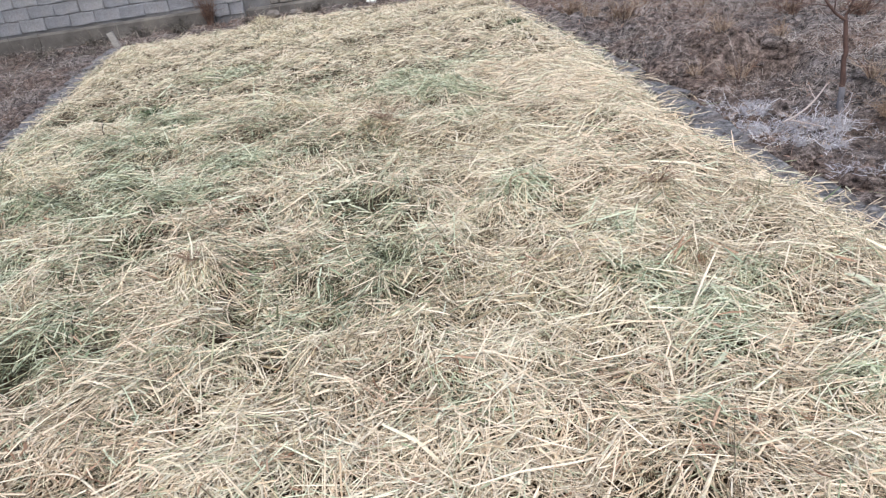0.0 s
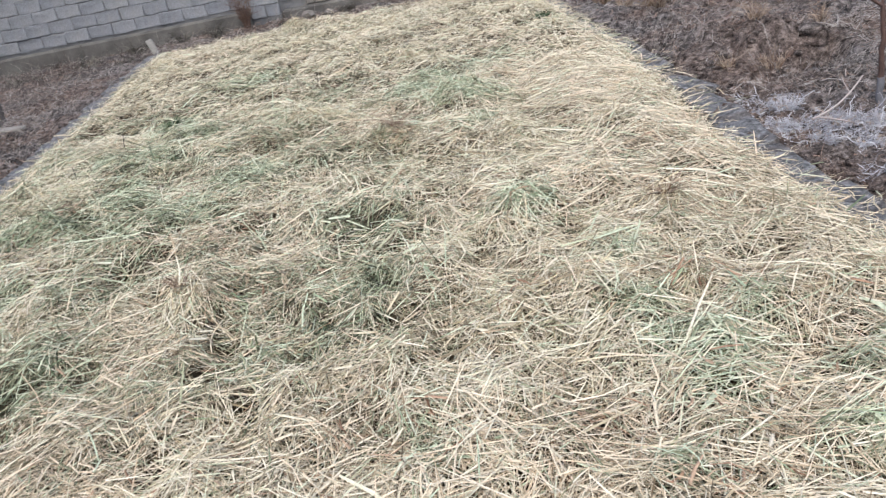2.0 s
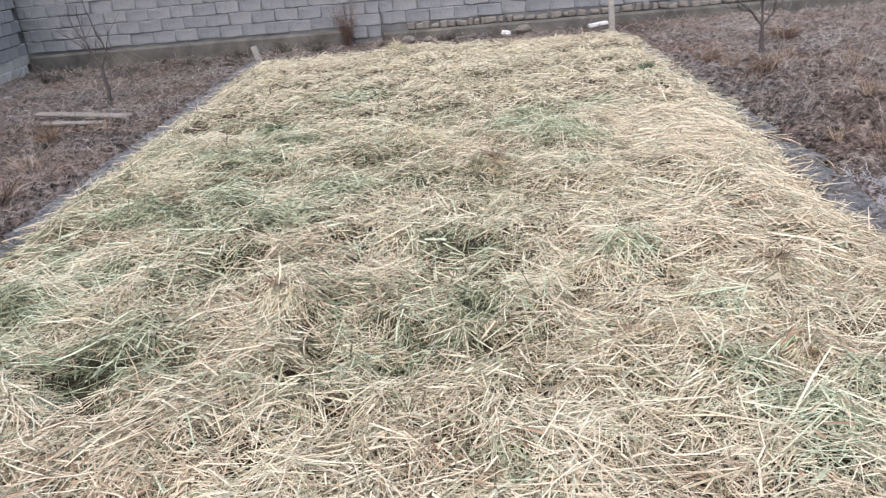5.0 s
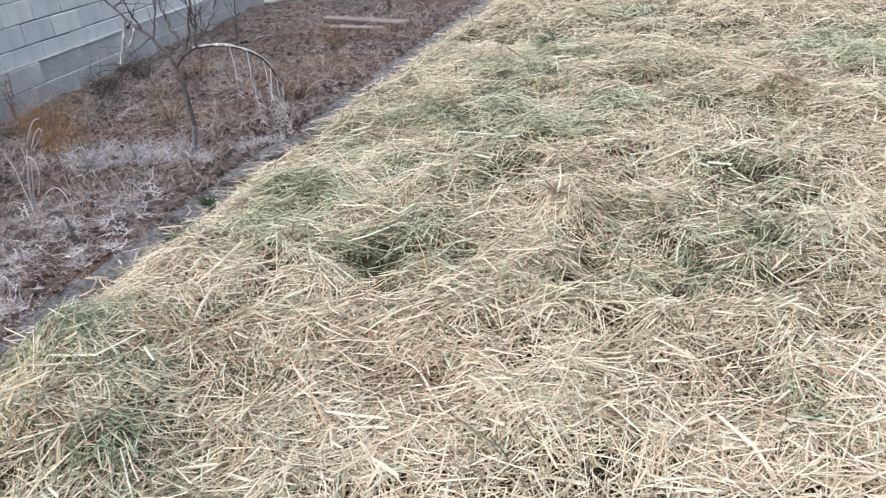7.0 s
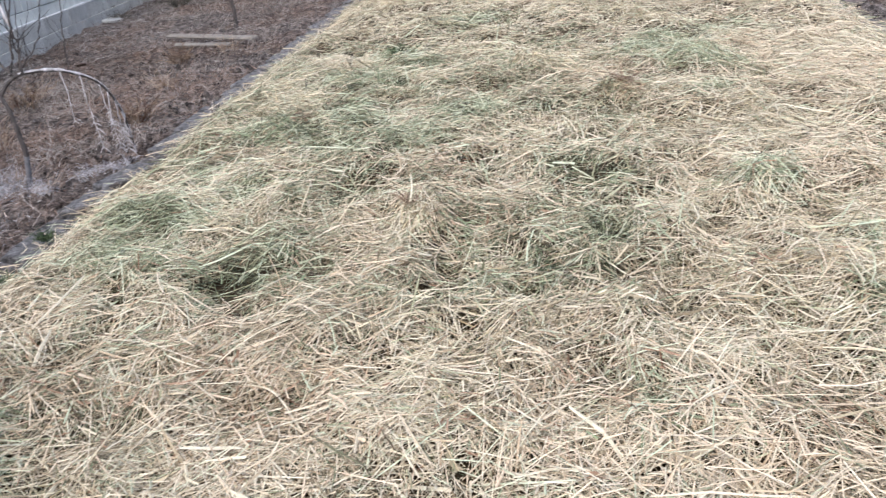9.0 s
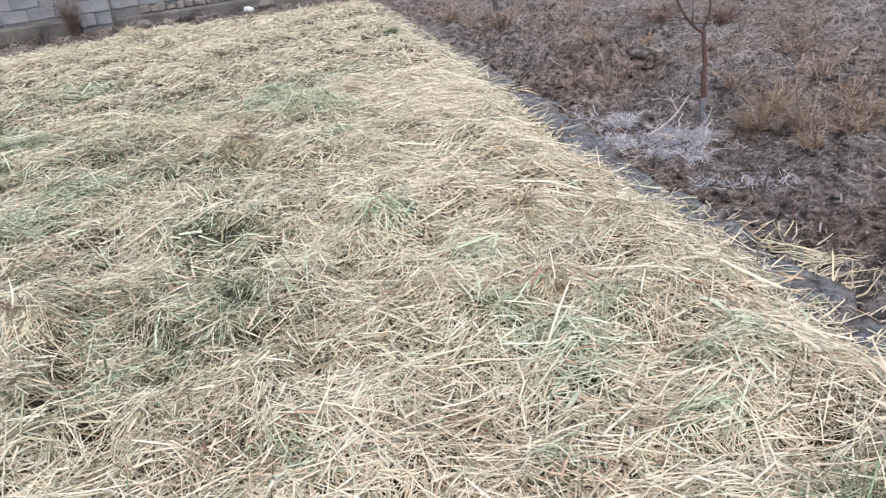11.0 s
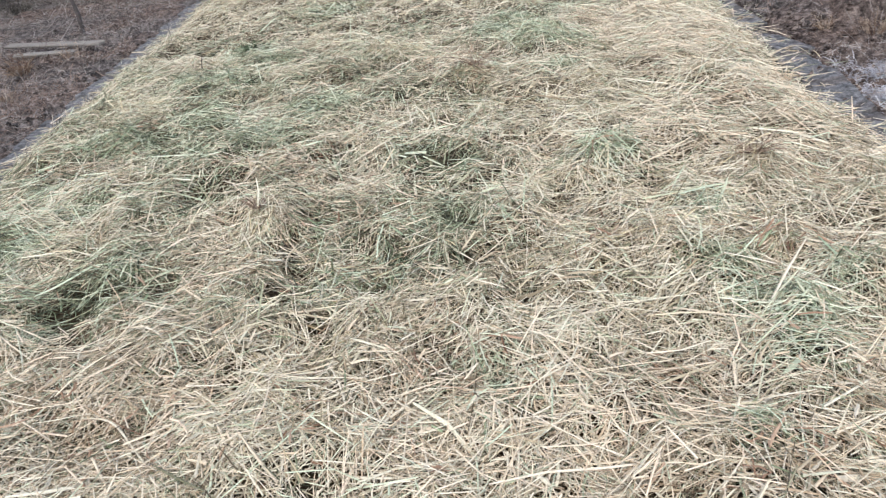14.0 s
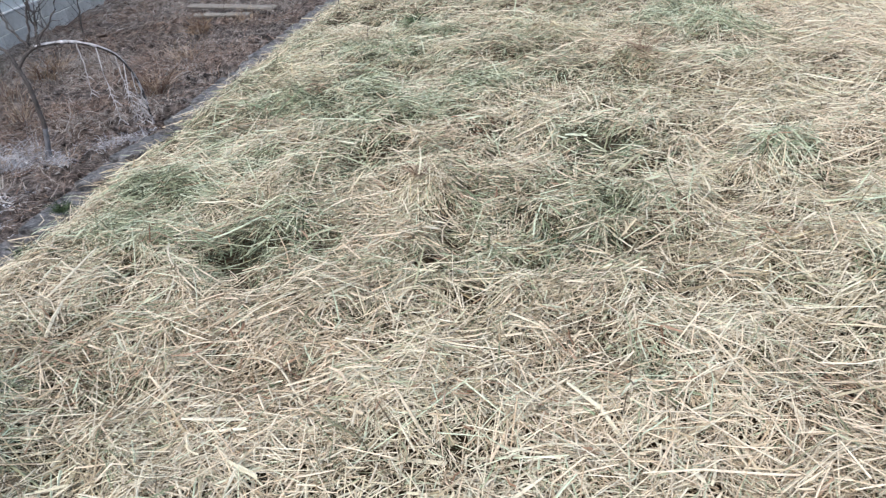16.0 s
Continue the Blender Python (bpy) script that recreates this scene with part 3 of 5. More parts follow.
def lay_straw(name, count, ylo, yhi, wide, long, layers, sections, label, closed=True, spread=0.45, bright=0.0, wispy=0.5):
    """Wisps of stalks that lie one way, and single stalks strewn between them."""
    total = int(count * 1.5)
    x, y = rng.uniform(-4.2, X_RIGHT + 0.1, total), rng.uniform(ylo, yhi, total)
    way, strict = comb(x, y)
    heading = np.where(rng.random(total) < 0.3 * strict, way + rng.normal(0, 0.5, total), rng.uniform(0, math.pi, total))
    lift = layers * rng.random(total)
    wisps = max(total // 18, 1)
    wx, wy = rng.uniform(-4.2, X_RIGHT + 0.1, wisps), rng.uniform(ylo, yhi, wisps)
    wway, wstrict = comb(wx, wy)
    wh = np.where(rng.random(wisps) < 0.45 * wstrict, wway + rng.normal(0, 0.5, wisps), rng.uniform(0, math.pi, wisps))
    wtone, wlift, wgreen, wsize, whue = rng.normal(0, 0.16, wisps), layers * (0.2 + 0.9 * rng.random(wisps)), rng.random(wisps), rng.uniform(0.5, 1.5, wisps), rng.random(wisps)
    pick = rng.integers(0, wisps, total)
    inw = rng.random(total) < wispy
    u, v = rng.normal(0, 0.075, total) * wsize[pick], rng.normal(0, 0.030, total) * wsize[pick]
    c, sn = np.cos(wh[pick]), np.sin(wh[pick])
    x, y = np.where(inw, wx[pick] + u * c - v * sn, x), np.where(inw, wy[pick] + u * sn + v * c, y)
    heading = np.where(inw, wh[pick] + rng.normal(0, 0.35, total), heading)
    own_tone, lift = np.where(inw, wtone[pick], 0), np.where(inw, wlift[pick] + 0.012 * rng.normal(0, 1, total), lift)
    lucky = np.where(inw, 0.7 * wgreen[pick] + 0.3 * rng.random(total), rng.random(total))
    hue = np.where(inw, 0.5 * whue[pick] + 0.5 * rng.random(total), rng.random(total))
    rim, hole = bed_edge(x, y), gaps(x, y)
    keep = (rim > 0.03) & (rng.random(total) > hole * 0.93) & (rng.random(total) < 0.5 + 0.8 * field(x, y, 0.17, 14)) & (y > ylo - 0.1) & (y < yhi + 0.1)
    x, y, heading, own_tone, lift, lucky, hue, rim, hole = (q[keep] for q in (x, y, heading, own_tone, lift, lucky, hue, rim, hole))
    n = len(x)
    along = (rim < 0.14) & (np.minimum(X_RIGHT - x, x - x_left(y)) < 0.3)
    heading = np.where(along & (rng.random(n) < 0.35), math.pi / 2 + rng.normal(0, 0.45, n), heading) + math.pi * rng.integers(0, 2, n)
    length = np.clip(long * rng.lognormal(0, 0.5, n), 0.02, 0.42) * np.where(rim < 0.12, 0.75, 1)
    width = np.clip(wide * rng.lognormal(0, spread, n), 0.45 * wide, 0.011)
    blade = rng.random(n) < 0.02
    width[blade] *= 1.8
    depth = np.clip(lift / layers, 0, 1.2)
    green = spots(x, y, GREEN)
    fresh = spots(x, y, FRESH)
    damp = step01((0.0 - x) / 0.6) * np.maximum(step01((y - 1.1) / 0.6), 0.45 * step01((-1.5 - x) / 0.6)) * step01((7.2 - y) / 1.6)      # greener, damper hay on one half
    damp = damp * (0.2 + 0.8 * step01((field(x, y, 0.42, 13) - 0.35) / 0.25))
    tint = np.where(lucky < 0.165 + 0.72 * green + 0.29 * damp + 0.5 * fresh, rng.uniform(0.5, 1, n), rng.uniform(0, 0.2, n))
    # depth and hole terms paint contact shade: stalks lying low or in hollows are darker
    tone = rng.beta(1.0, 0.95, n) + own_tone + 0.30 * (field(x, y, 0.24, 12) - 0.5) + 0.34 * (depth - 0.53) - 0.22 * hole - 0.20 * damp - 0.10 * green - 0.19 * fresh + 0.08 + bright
    pale = step01((1.5 - y) / 0.5) * step01((x + 1.7) / 0.5)      # driest where it was shaken out last
    tone = tone + 0.09 * pale
    rust = spots(x, y, RUSTY)
    tone = np.where(rng.random(n) < 0.6 * rust, tone * 0.45, tone)
    tone = np.clip(tone, 0.02, 1)
    hue = np.clip(hue + 0.5 * (field(x, y, 0.45, 44) - 0.5) + 0.10 * step01((y - 5.5) / 1.5) + 0.4 * spots(x, y, TUFTS) - 0.14 * pale - 0.15 - 0.08 * step01((x - 0.2) / 0.3), 0, 1)
    tilt = rng.normal(0, 0.20, n) + 0.30 * spots(x, y, TUFTS) * rng.normal(0, 0.6, n)
    stand = rng.random(n) < 0.05
    length[stand] = np.minimum(length[stand], 0.11)
    tilt[stand] += rng.uniform(0.3, 1.1, stand.sum())
    bold = blade | (width > 2.5 * wide) | (stand & (rim < 0.2))
    tone[bold] = np.maximum(tone[bold], 0.4)
    bend = rng.normal(0, 1, n) * np.where(rng.random(n) < 0.18, 0.4, 0.07)
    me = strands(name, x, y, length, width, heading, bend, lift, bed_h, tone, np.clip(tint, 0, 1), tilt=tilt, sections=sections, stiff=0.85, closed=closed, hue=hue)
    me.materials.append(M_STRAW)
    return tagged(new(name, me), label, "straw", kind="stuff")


NEAR_LABEL, MID_LABEL, FAR_LABEL = "loose pale golden straw mulch with green stalks", "straw mulch, pale gold mixed with green hay", "pale dry straw spread at the bed's far end"
# fine stalks get darker tones than coarse ones, painting the shaded gaps between
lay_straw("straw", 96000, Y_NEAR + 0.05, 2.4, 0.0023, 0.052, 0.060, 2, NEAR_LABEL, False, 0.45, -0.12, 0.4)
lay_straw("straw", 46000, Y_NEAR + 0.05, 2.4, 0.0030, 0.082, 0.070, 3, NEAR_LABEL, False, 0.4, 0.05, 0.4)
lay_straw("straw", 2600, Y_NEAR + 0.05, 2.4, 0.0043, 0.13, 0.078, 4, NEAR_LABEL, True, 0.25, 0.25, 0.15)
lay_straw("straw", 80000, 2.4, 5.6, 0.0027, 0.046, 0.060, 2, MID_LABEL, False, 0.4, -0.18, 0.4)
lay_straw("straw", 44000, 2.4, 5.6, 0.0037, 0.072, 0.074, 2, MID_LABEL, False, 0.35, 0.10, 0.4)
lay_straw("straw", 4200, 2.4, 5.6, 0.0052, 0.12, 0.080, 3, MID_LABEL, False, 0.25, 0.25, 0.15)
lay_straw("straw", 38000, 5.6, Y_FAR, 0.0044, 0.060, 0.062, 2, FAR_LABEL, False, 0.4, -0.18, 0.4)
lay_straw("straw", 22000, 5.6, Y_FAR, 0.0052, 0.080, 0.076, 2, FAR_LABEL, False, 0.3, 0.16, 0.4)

# fans of stalks that stand up out of the tufts
tx, ty, th, tl, tt = [], [], [], [], []
for sx, sy, rad in TUFTS:
    k = int(300 * rad / 0.2)
    a = rng.uniform(0, 2 * math.pi, k)
    d = rad * 0.7 * np.sqrt(rng.random(k))
    tx.append(sx + d * np.cos(a)), ty.append(sy + d * np.sin(a)), th.append(a + rng.normal(0, 1.2, k)), tl.append(rng.uniform(0.07, 0.2, k))
    tt.append(-rng.uniform(0.05, 0.55, k))
tx, ty, th, tl, tt = (np.concatenate(v) for v in (tx, ty, th, tl, tt))
n = len(tx)
me = strands("straw_tufts", tx, ty, tl, np.clip(0.0042 * rng.lognormal(0, 0.3, n), .002, .012), th, rng.normal(0, .3, n), 0.03 + 0.03 * rng.random(n), bed_h,
             np.clip(rng.beta(2.2, 2, n), 0, 1), np.where(rng.random(n) < 0.1 + 0.6 * spots(tx, ty, GREEN), 0.8, 0.05), tilt=tt, stiff=0.8)
me.materials.append(M_STRAW)
tagged(new("straw_tufts", me), "raised tufts of straw stalks sticking up", "straw", kind="stuff")


# rust-brown withered leaves and stems mixed into the straw
n = 1300
pick = rng.integers(0, len(RUSTY), n)
near = rng.random(n) < 0.4
bx = np.where(near, np.array(RUSTY)[pick, 0] + rng.normal(0, .11, n), rng.uniform(-3.0, 1.3, n))
by2 = np.where(near, np.array(RUSTY)[pick, 1] + rng.normal(0, .10, n), rng.uniform(0.2, 6.0, n))
me = strands("rusty_stalks", bx, by2, np.clip(0.05 * rng.lognormal(0, .4, n), .02, .15), np.clip(0.0045 * rng.lognormal(0, .4, n), .002, .012), rng.uniform(0, 6.28, n), rng.normal(0, .5, n),
             0.05 + 0.025 * rng.random(n), bed_h, np.clip(rng.beta(2, 2, n), 0, 1), np.zeros(n), tilt=rng.normal(0, .3, n), stiff=.8)
me.materials.append(strand_material("rusty_stalks", [(0, (0.15, 0.08, 0.05)), (0.5, (0.37, 0.235, 0.16)), (1, (0.58, 0.44, 0.33))]))
tagged(new("rusty_stalks", me), "rust-brown withered stalks mixed into the straw", "straw", kind="stuff")


# ---- kerb slabs along both sides of the bed ----
def surface_h(x, y):
    b = bed_edge(x, y)
    kerb = (np.abs(x - kerb_x(y)) < 0.12) | (np.abs(x - x_left(y) + 0.12) < 0.13)
    return np.where(b > 0.0, bed_h(x, y), np.where(kerb, 0.045, ground_h(x, y) + 0.004))


def broken_slab(wd, ln, th, seed):
    """A worn concrete slab with an uneven, pitted top and ragged edges."""
    bm = rough_box(wd, ln, th, 0.006, 0.016, seed)
    bmesh.ops.subdivide_edges(bm, edges=[e for e in bm.edges if e.calc_length() > 0.05], cuts=5, use_grid_fill=True)
    for v in bm.verts:
        p = v.co * 14 + Vector((seed % 97, seed % 31, 0))
        v.co += Vector((noise.noise(p), noise.noise(p + Vector((5, 0, 0))), 1.3 * noise.noise(p + Vector((0, 9, 0))) + 1.1 * noise.noise(p * 2.7))) * 0.009
    return bm


def kerb_row(name, x_of, lean, ylo, yhi, seed):
    rr = random.Random(seed)
    row = thing(name, pose(0, 0, 0), "row of dark wet concrete kerb slabs edging the bed", "kerb", kind="structure")
    y = ylo
    while y < yhi:
        ln = rr.choice((0.2, 0.3, 0.42, 0.55, 0.7)) * rr.uniform(0.85, 1.15)
        wd = rr.uniform(0.17, 0.25)
        ob = part("kerb_slab", broken_slab(wd, ln - 0.025, 0.09, rr.randrange(9999)), M_SLAB, row)
        ob.location = (x_of(y + ln / 2) + rr.uniform(-.03, .02), y + ln / 2, -0.048 + rr.uniform(-.016, .008))
        ob.rotation_euler = (rr.gauss(0, .035), rr.gauss(0, .07), lean + rr.gauss(0, .08))
        y += ln
    return row


kerb_row("kerb_right", lambda y: float(kerb_x(y)), -0.02, -0.2, 10.5, 1)
kerb_row("kerb_left", lambda y: float(x_left(y)) - 0.12, 0.095, -0.2, 10.8, 2)

# loose stalks spilled over the kerbs
n = 2800
ey = rng.uniform(0.0, 10.6, n)
side = rng.random(n) < 0.55
fallen = rng.random(n) < 0.06
ey = np.where(fallen, rng.normal(1.6, 0.2, n), ey)      # a forkful that slid over the kerb
ex = np.where(side, x_right(ey) - 0.01 + rng.normal(0.0, 0.085, n), x_left(ey) + 0.03 + rng.normal(0.0, 0.06, n))
ex = np.where(fallen, 1.58 + np.abs(rng.normal(0, 0.11, n)), ex)
me = strands("spilled_straw", ex, ey, np.clip(0.105 * rng.lognormal(0, .4, n), .03, .26), np.clip(0.0042 * rng.lognormal(0, .3, n), .002, .01),
             rng.normal(0.1, 0.8, n), rng.normal(0, .3, n), 0.004 + 0.025 * rng.random(n), surface_h, np.clip(rng.beta(2.6, 1.8, n), .35, 1),
             np.where(rng.random(n) < .2, .7, .05), tilt=rng.normal(0, .08, n), stiff=0.7)
me.materials.append(M_STRAW)
tagged(new("spilled_straw", me), "loose straw stalks spilled over the kerb slabs", "straw", kind="stuff")


# ---- dead weeds and litter on the soil ----
def weed_cover(name, count, xlo, xhi, ylo, yhi, dense, wide, long, red, pale, label, up=0.25, sections=4, curl=0.6):
    x, y = rng.uniform(xlo, xhi, count * 2), rng.uniform(ylo, yhi, count * 2)
    off = np.where(x > 0, x - kerb_x(y) - 0.13, x_left(y) - 0.26 - x)
    off = np.where(y > Y_FAR + 0.1, 0.5, off)
    clump = field(x, y, 0.5, 20) * 0.6 + field(x, y, 0.16, 21) * 0.4
    bare = np.exp(-(((x - 2.2) / 0.5) ** 2 + ((y - 5.15) / 0.35) ** 2))
    keep = (off > 0) & (rng.random(len(x)) > 0.5 * bare) & (rng.random(len(x)) < dense(x, y) * step01((clump - 0.2) / 0.4)) & (y < WALL_Y - 0.15) & (x > wall_x(y) + 0.10)
    x, y = x[keep][:count], y[keep][:count]
    n = len(x)
    redness = step01((field(x, y, 0.7, 22) - 0.45) / 0.2)
    tint = np.where(rng.random(n) < red * (0.3 + redness), rng.uniform(.5, 1, n), 0.05)
    tone = np.clip(rng.beta(1.7, 2.0, n) + pale + 0.3 * (field(x, y, 0.9, 23) - 0.5) + 0.55 * (field(x, y, 0.16, 25) - 0.5), 0, 0.86)
    heading = 3 * math.pi * field(x, y, 0.8, 24) + rng.normal(0, 0.8, n) + 3 * math.pi * field(x, y, 0.22, 26)
    me = tendrils(name, x, y, np.clip(long * rng.lognormal(0, .45, n), .02, .5), np.clip(wide * rng.lognormal(0, .35, n), .0012, .010), heading,
                  ground_h, tone, tint, curl, up, sections)
    me.materials.append(M_WEED)
    return tagged(new(name, me), label, "weeds", kind="stuff")


weed_cover("dead_grass", 36000, 1.6, 8.5, 3.9, 12.8, lambda x, y: np.clip((x - 1.5) / 1.2, .35, 1), 0.0029, 0.085, 0.32, 0.22, "flattened grey-brown dead grass and weeds on soil", 0.85, 3, 0.8)
weed_cover("dead_grass", 15000, 1.6, 6.0, 0.2, 4.2, lambda x, y: np.clip((x - 1.7) / 1.0, .3, 1), 0.0021, 0.06, 0.45, 0.16, "sparse brown dead weed stems on dark soil", 0.4, 4, 0.8)
weed_cover("dead_grass", 18000, -7.1, -3.1, 0.8, 6.0, lambda x, y: np.clip((x_left(y) - x) / 0.8, .35, 1), 0.0026, 0.08, 0.5, 0.22, "tangled brown dead weeds below the block wall", 0.8, 4, 0.7)
weed_cover("dead_grass", 12500, -8.7, -3.5, 6.0, 12.8, lambda x, y: np.clip((x_left(y) - x) / 0.6, .3, 1), 0.0036, 0.095, 0.12, -0.02, "grey-brown dead grass beside the straw bed", 0.75, 3, 0.8)
weed_cover("dead_grass", 5000, -8.5, 2.0, 11.1, 12.75, lambda x, y: np.full(np.shape(x), .8), 0.0060, 0.13, 0.25, -0.12, "dark dead grass along the wall footing", 0.7, 3, 0.4)
weed_cover("dry_stalks", 600, 1.8, 8.5, 4.0, 12.7, lambda x, y: np.clip((x - 1.8) / 1.5, .1, 1), 0.0032, 0.14, 0.3, 0.22, "scattered long bleached weed stalks", 1.0, 5, 0.35)
weed_cover("dry_stalks", 1000, -7.6, -3.4, 1.2, 10, lambda x, y: np.clip((x_left(y) - x) / 0.7, .1, 1), 0.0032, 0.18, 0.4, 0.2, "scattered long pale weed stalks", 0.6, 5, 0.45)

# grass blades and flattened leaves furred with frost
n = 22000
cl = np.array([(1.70, 3.75, .22), (1.80, 3.4, .2), (1.95, 3.15, .2), (1.87, 2.54, .16), (1.74, 2.53, .08), (2.04, 2.42, .14), (2.24, 1.76, .1), (1.94, 1.44, .1), (1.68, 3.98, .14),
               (-4.77, 2.94, .2), (-4.55, 3.05, .25), (-4.18, 3.0, .24), (-3.9, 3.1, .18), (-3.78, 3.5, .2), (-3.99, 2.31, .3), (-3.77, 2.2, .16), (-4.3, 1.96, .3), (-3.9, 1.95, .3),
               (-4.02, 1.5, .34), (-3.75, 1.6, .28), (-3.56, 1.85, .16), (-3.73, 1.16, .25), (-3.5, 1.16, .18), (-4.4, 1.5, .3), (-4.1, 1.1, .3)])
pick = rng.choice(len(cl), n, p=cl[:, 2] ** 2 / (cl[:, 2] ** 2).sum())
fx, fy = cl[pick, 0] + rng.normal(0, 0.55, n) * cl[pick, 2], cl[pick, 1] + rng.normal(0, 0.5, n) * cl[pick, 2]
ok = (field(fx, fy, 0.09, 30) + 0.35 * field(fx, fy, 0.03, 31) > 0.72) & ((fx > kerb_x(fy) + .12) | (fx < x_left(fy) - .24))
fx, fy = fx[ok], fy[ok]
n = len(fx)
me = tendrils("frosted_grass", fx, fy, np.clip(0.042 * rng.lognormal(0, .4, n), .015, .12), np.clip(0.0030 * rng.lognormal(0, .4, n), .0014, .007), rng.uniform(0, 6.28, n),
              ground_h, np.clip(rng.beta(2.0, 1.3, n) + 0.13 - 0.3 * ((fy < 2.8) & (fx > 0)), 0, 1), np.where(rng.random(n) < .12, .8, 0), 0.8, 0.55, 3)
me.materials.append(M_FROST)
tagged(new("frosted_grass", me), "short grass blades furred with white frost", "frosted grass", kind="stuff")

# clods and crumbs of soil
n = 12000
side = rng.random(n) < 0.6
ky = rng.uniform(0.2, 7.5, n)
kx = np.where(side, kerb_x(ky) + 0.12 + 2.2 * rng.random(n) ** 1.5 - 0.17 * (rng.random(n) < .05), x_left(ky) - 0.24 - 2.0 * rng.random(n) ** 1.5)
ok = (kx > wall_x(ky) + 0.1) & (field(kx, ky, 0.3, 33) > 0.3)
kx, ky = kx[ok], ky[ok]
n = len(kx)
size = np.clip(0.0078 * rng.lognormal(0, 0.6, n), .003, .035)
octa = np.array([[1, 0, 0], [0, 1, 0], [-1, 0, 0], [0, -1, 0], [0, 0, .8], [0, 0, -.8]], float)
cv = octa[None] * size[:, None, None] * rng.uniform(0.6, 1.4, (n, 6, 1)) + rng.normal(0, .15, (n, 6, 3)) * size[:, None, None]
cv += np.stack([kx, ky, surface_h(kx, ky) + size * 0.35], -1)[:, None, :]
tri = np.array([[0, 1, 4], [1, 2, 4], [2, 3, 4], [3, 0, 4], [1, 0, 5], [2, 1, 5], [3, 2, 5], [0, 3, 5]])
me = fast_mesh("soil_crumbs", cv.reshape(-1, 3), (np.arange(n)[:, None, None] * 6 + tri[None]).reshape(-1, 3), smooth=False)
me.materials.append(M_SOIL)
tagged(new("soil_crumbs", me), "crumbs and small clods of dark soil", "soil", kind="stuff")

# frozen clods, larger and rounder
n = 3600
ky = rng.uniform(0.4, 9.0, n)
kx = np.where(rng.random(n) < 0.55, kerb_x(ky) + 0.16 + 4.5 * rng.random(n) ** 1.3, x_left(ky) - 0.28 - 3.4 * rng.random(n) ** 1.2)
ok = (kx > wall_x(ky) + 0.12) & (field(kx, ky, 0.35, 36) > 0.38)
kx, ky = kx[ok], ky[ok]
n = len(kx)
size = np.clip(0.017 * rng.lognormal(0, 0.5, n), .008, .055)
bm = bmesh.new()
bmesh.ops.create_icosphere(bm, subdivisions=1, radius=1)
ball, faces = np.array([v.co[:] for v in bm.verts]), np.array([[v.index for v in f.verts] for f in bm.faces])
bm.free()
cv = ball[None] * rng.uniform(0.65, 1.35, (n, len(ball), 1)) * np.stack([rng.uniform(.8, 1.5, n), rng.uniform(.7, 1.2, n), rng.uniform(.45, .8, n)], -1)[:, None, :] * size[:, None, None]
cv += np.stack([kx, ky, ground_h(kx, ky) + size * 0.2], -1)[:, None, :]
me = fast_mesh("soil_clods", cv.reshape(-1, 3), (np.arange(n)[:, None, None] * len(ball) + faces[None]).reshape(-1, 3), smooth=False)
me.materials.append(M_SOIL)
tagged(new("soil_clods", me), "frozen dark clods of garden soil", "soil", kind="stuff")

# fallen leaves and crumbs of litter
n = 22000
lx = np.where(rng.random(n) < 0.5, rng.uniform(1.65, 6.5, n), rng.uniform(-7.6, -3.2, n))
ly = np.where(rng.random(n) < 0.35, rng.uniform(0.5, 4, n), rng.uniform(0.3, 9, n))
ok = (lx > 0) | ((lx < x_left(ly) - 0.15) & (lx > wall_x(ly) + .08))
lx, ly = lx[ok], ly[ok]
n = len(lx)
me = strands("leaf_litter", lx, ly, rng.uniform(.008, .032, n), rng.uniform(.003, .011, n), rng.uniform(0, 6.28, n), rng.normal(0, .5, n), 0.003 + .01 * rng.random(n),
             lambda a, b: ground_h(a, b), np.clip(rng.beta(2, 2.0, n), 0, 0.9), np.where(rng.random(n) < .5, .9, .1), flat=0.2, tilt=rng.normal(0, .4, n), stiff=.9, sections=2, closed=False)
me.materials.append(M_WEED)
tagged(new("leaf_litter", me), "small brown fallen leaves and plant crumbs", "litter", kind="stuff")


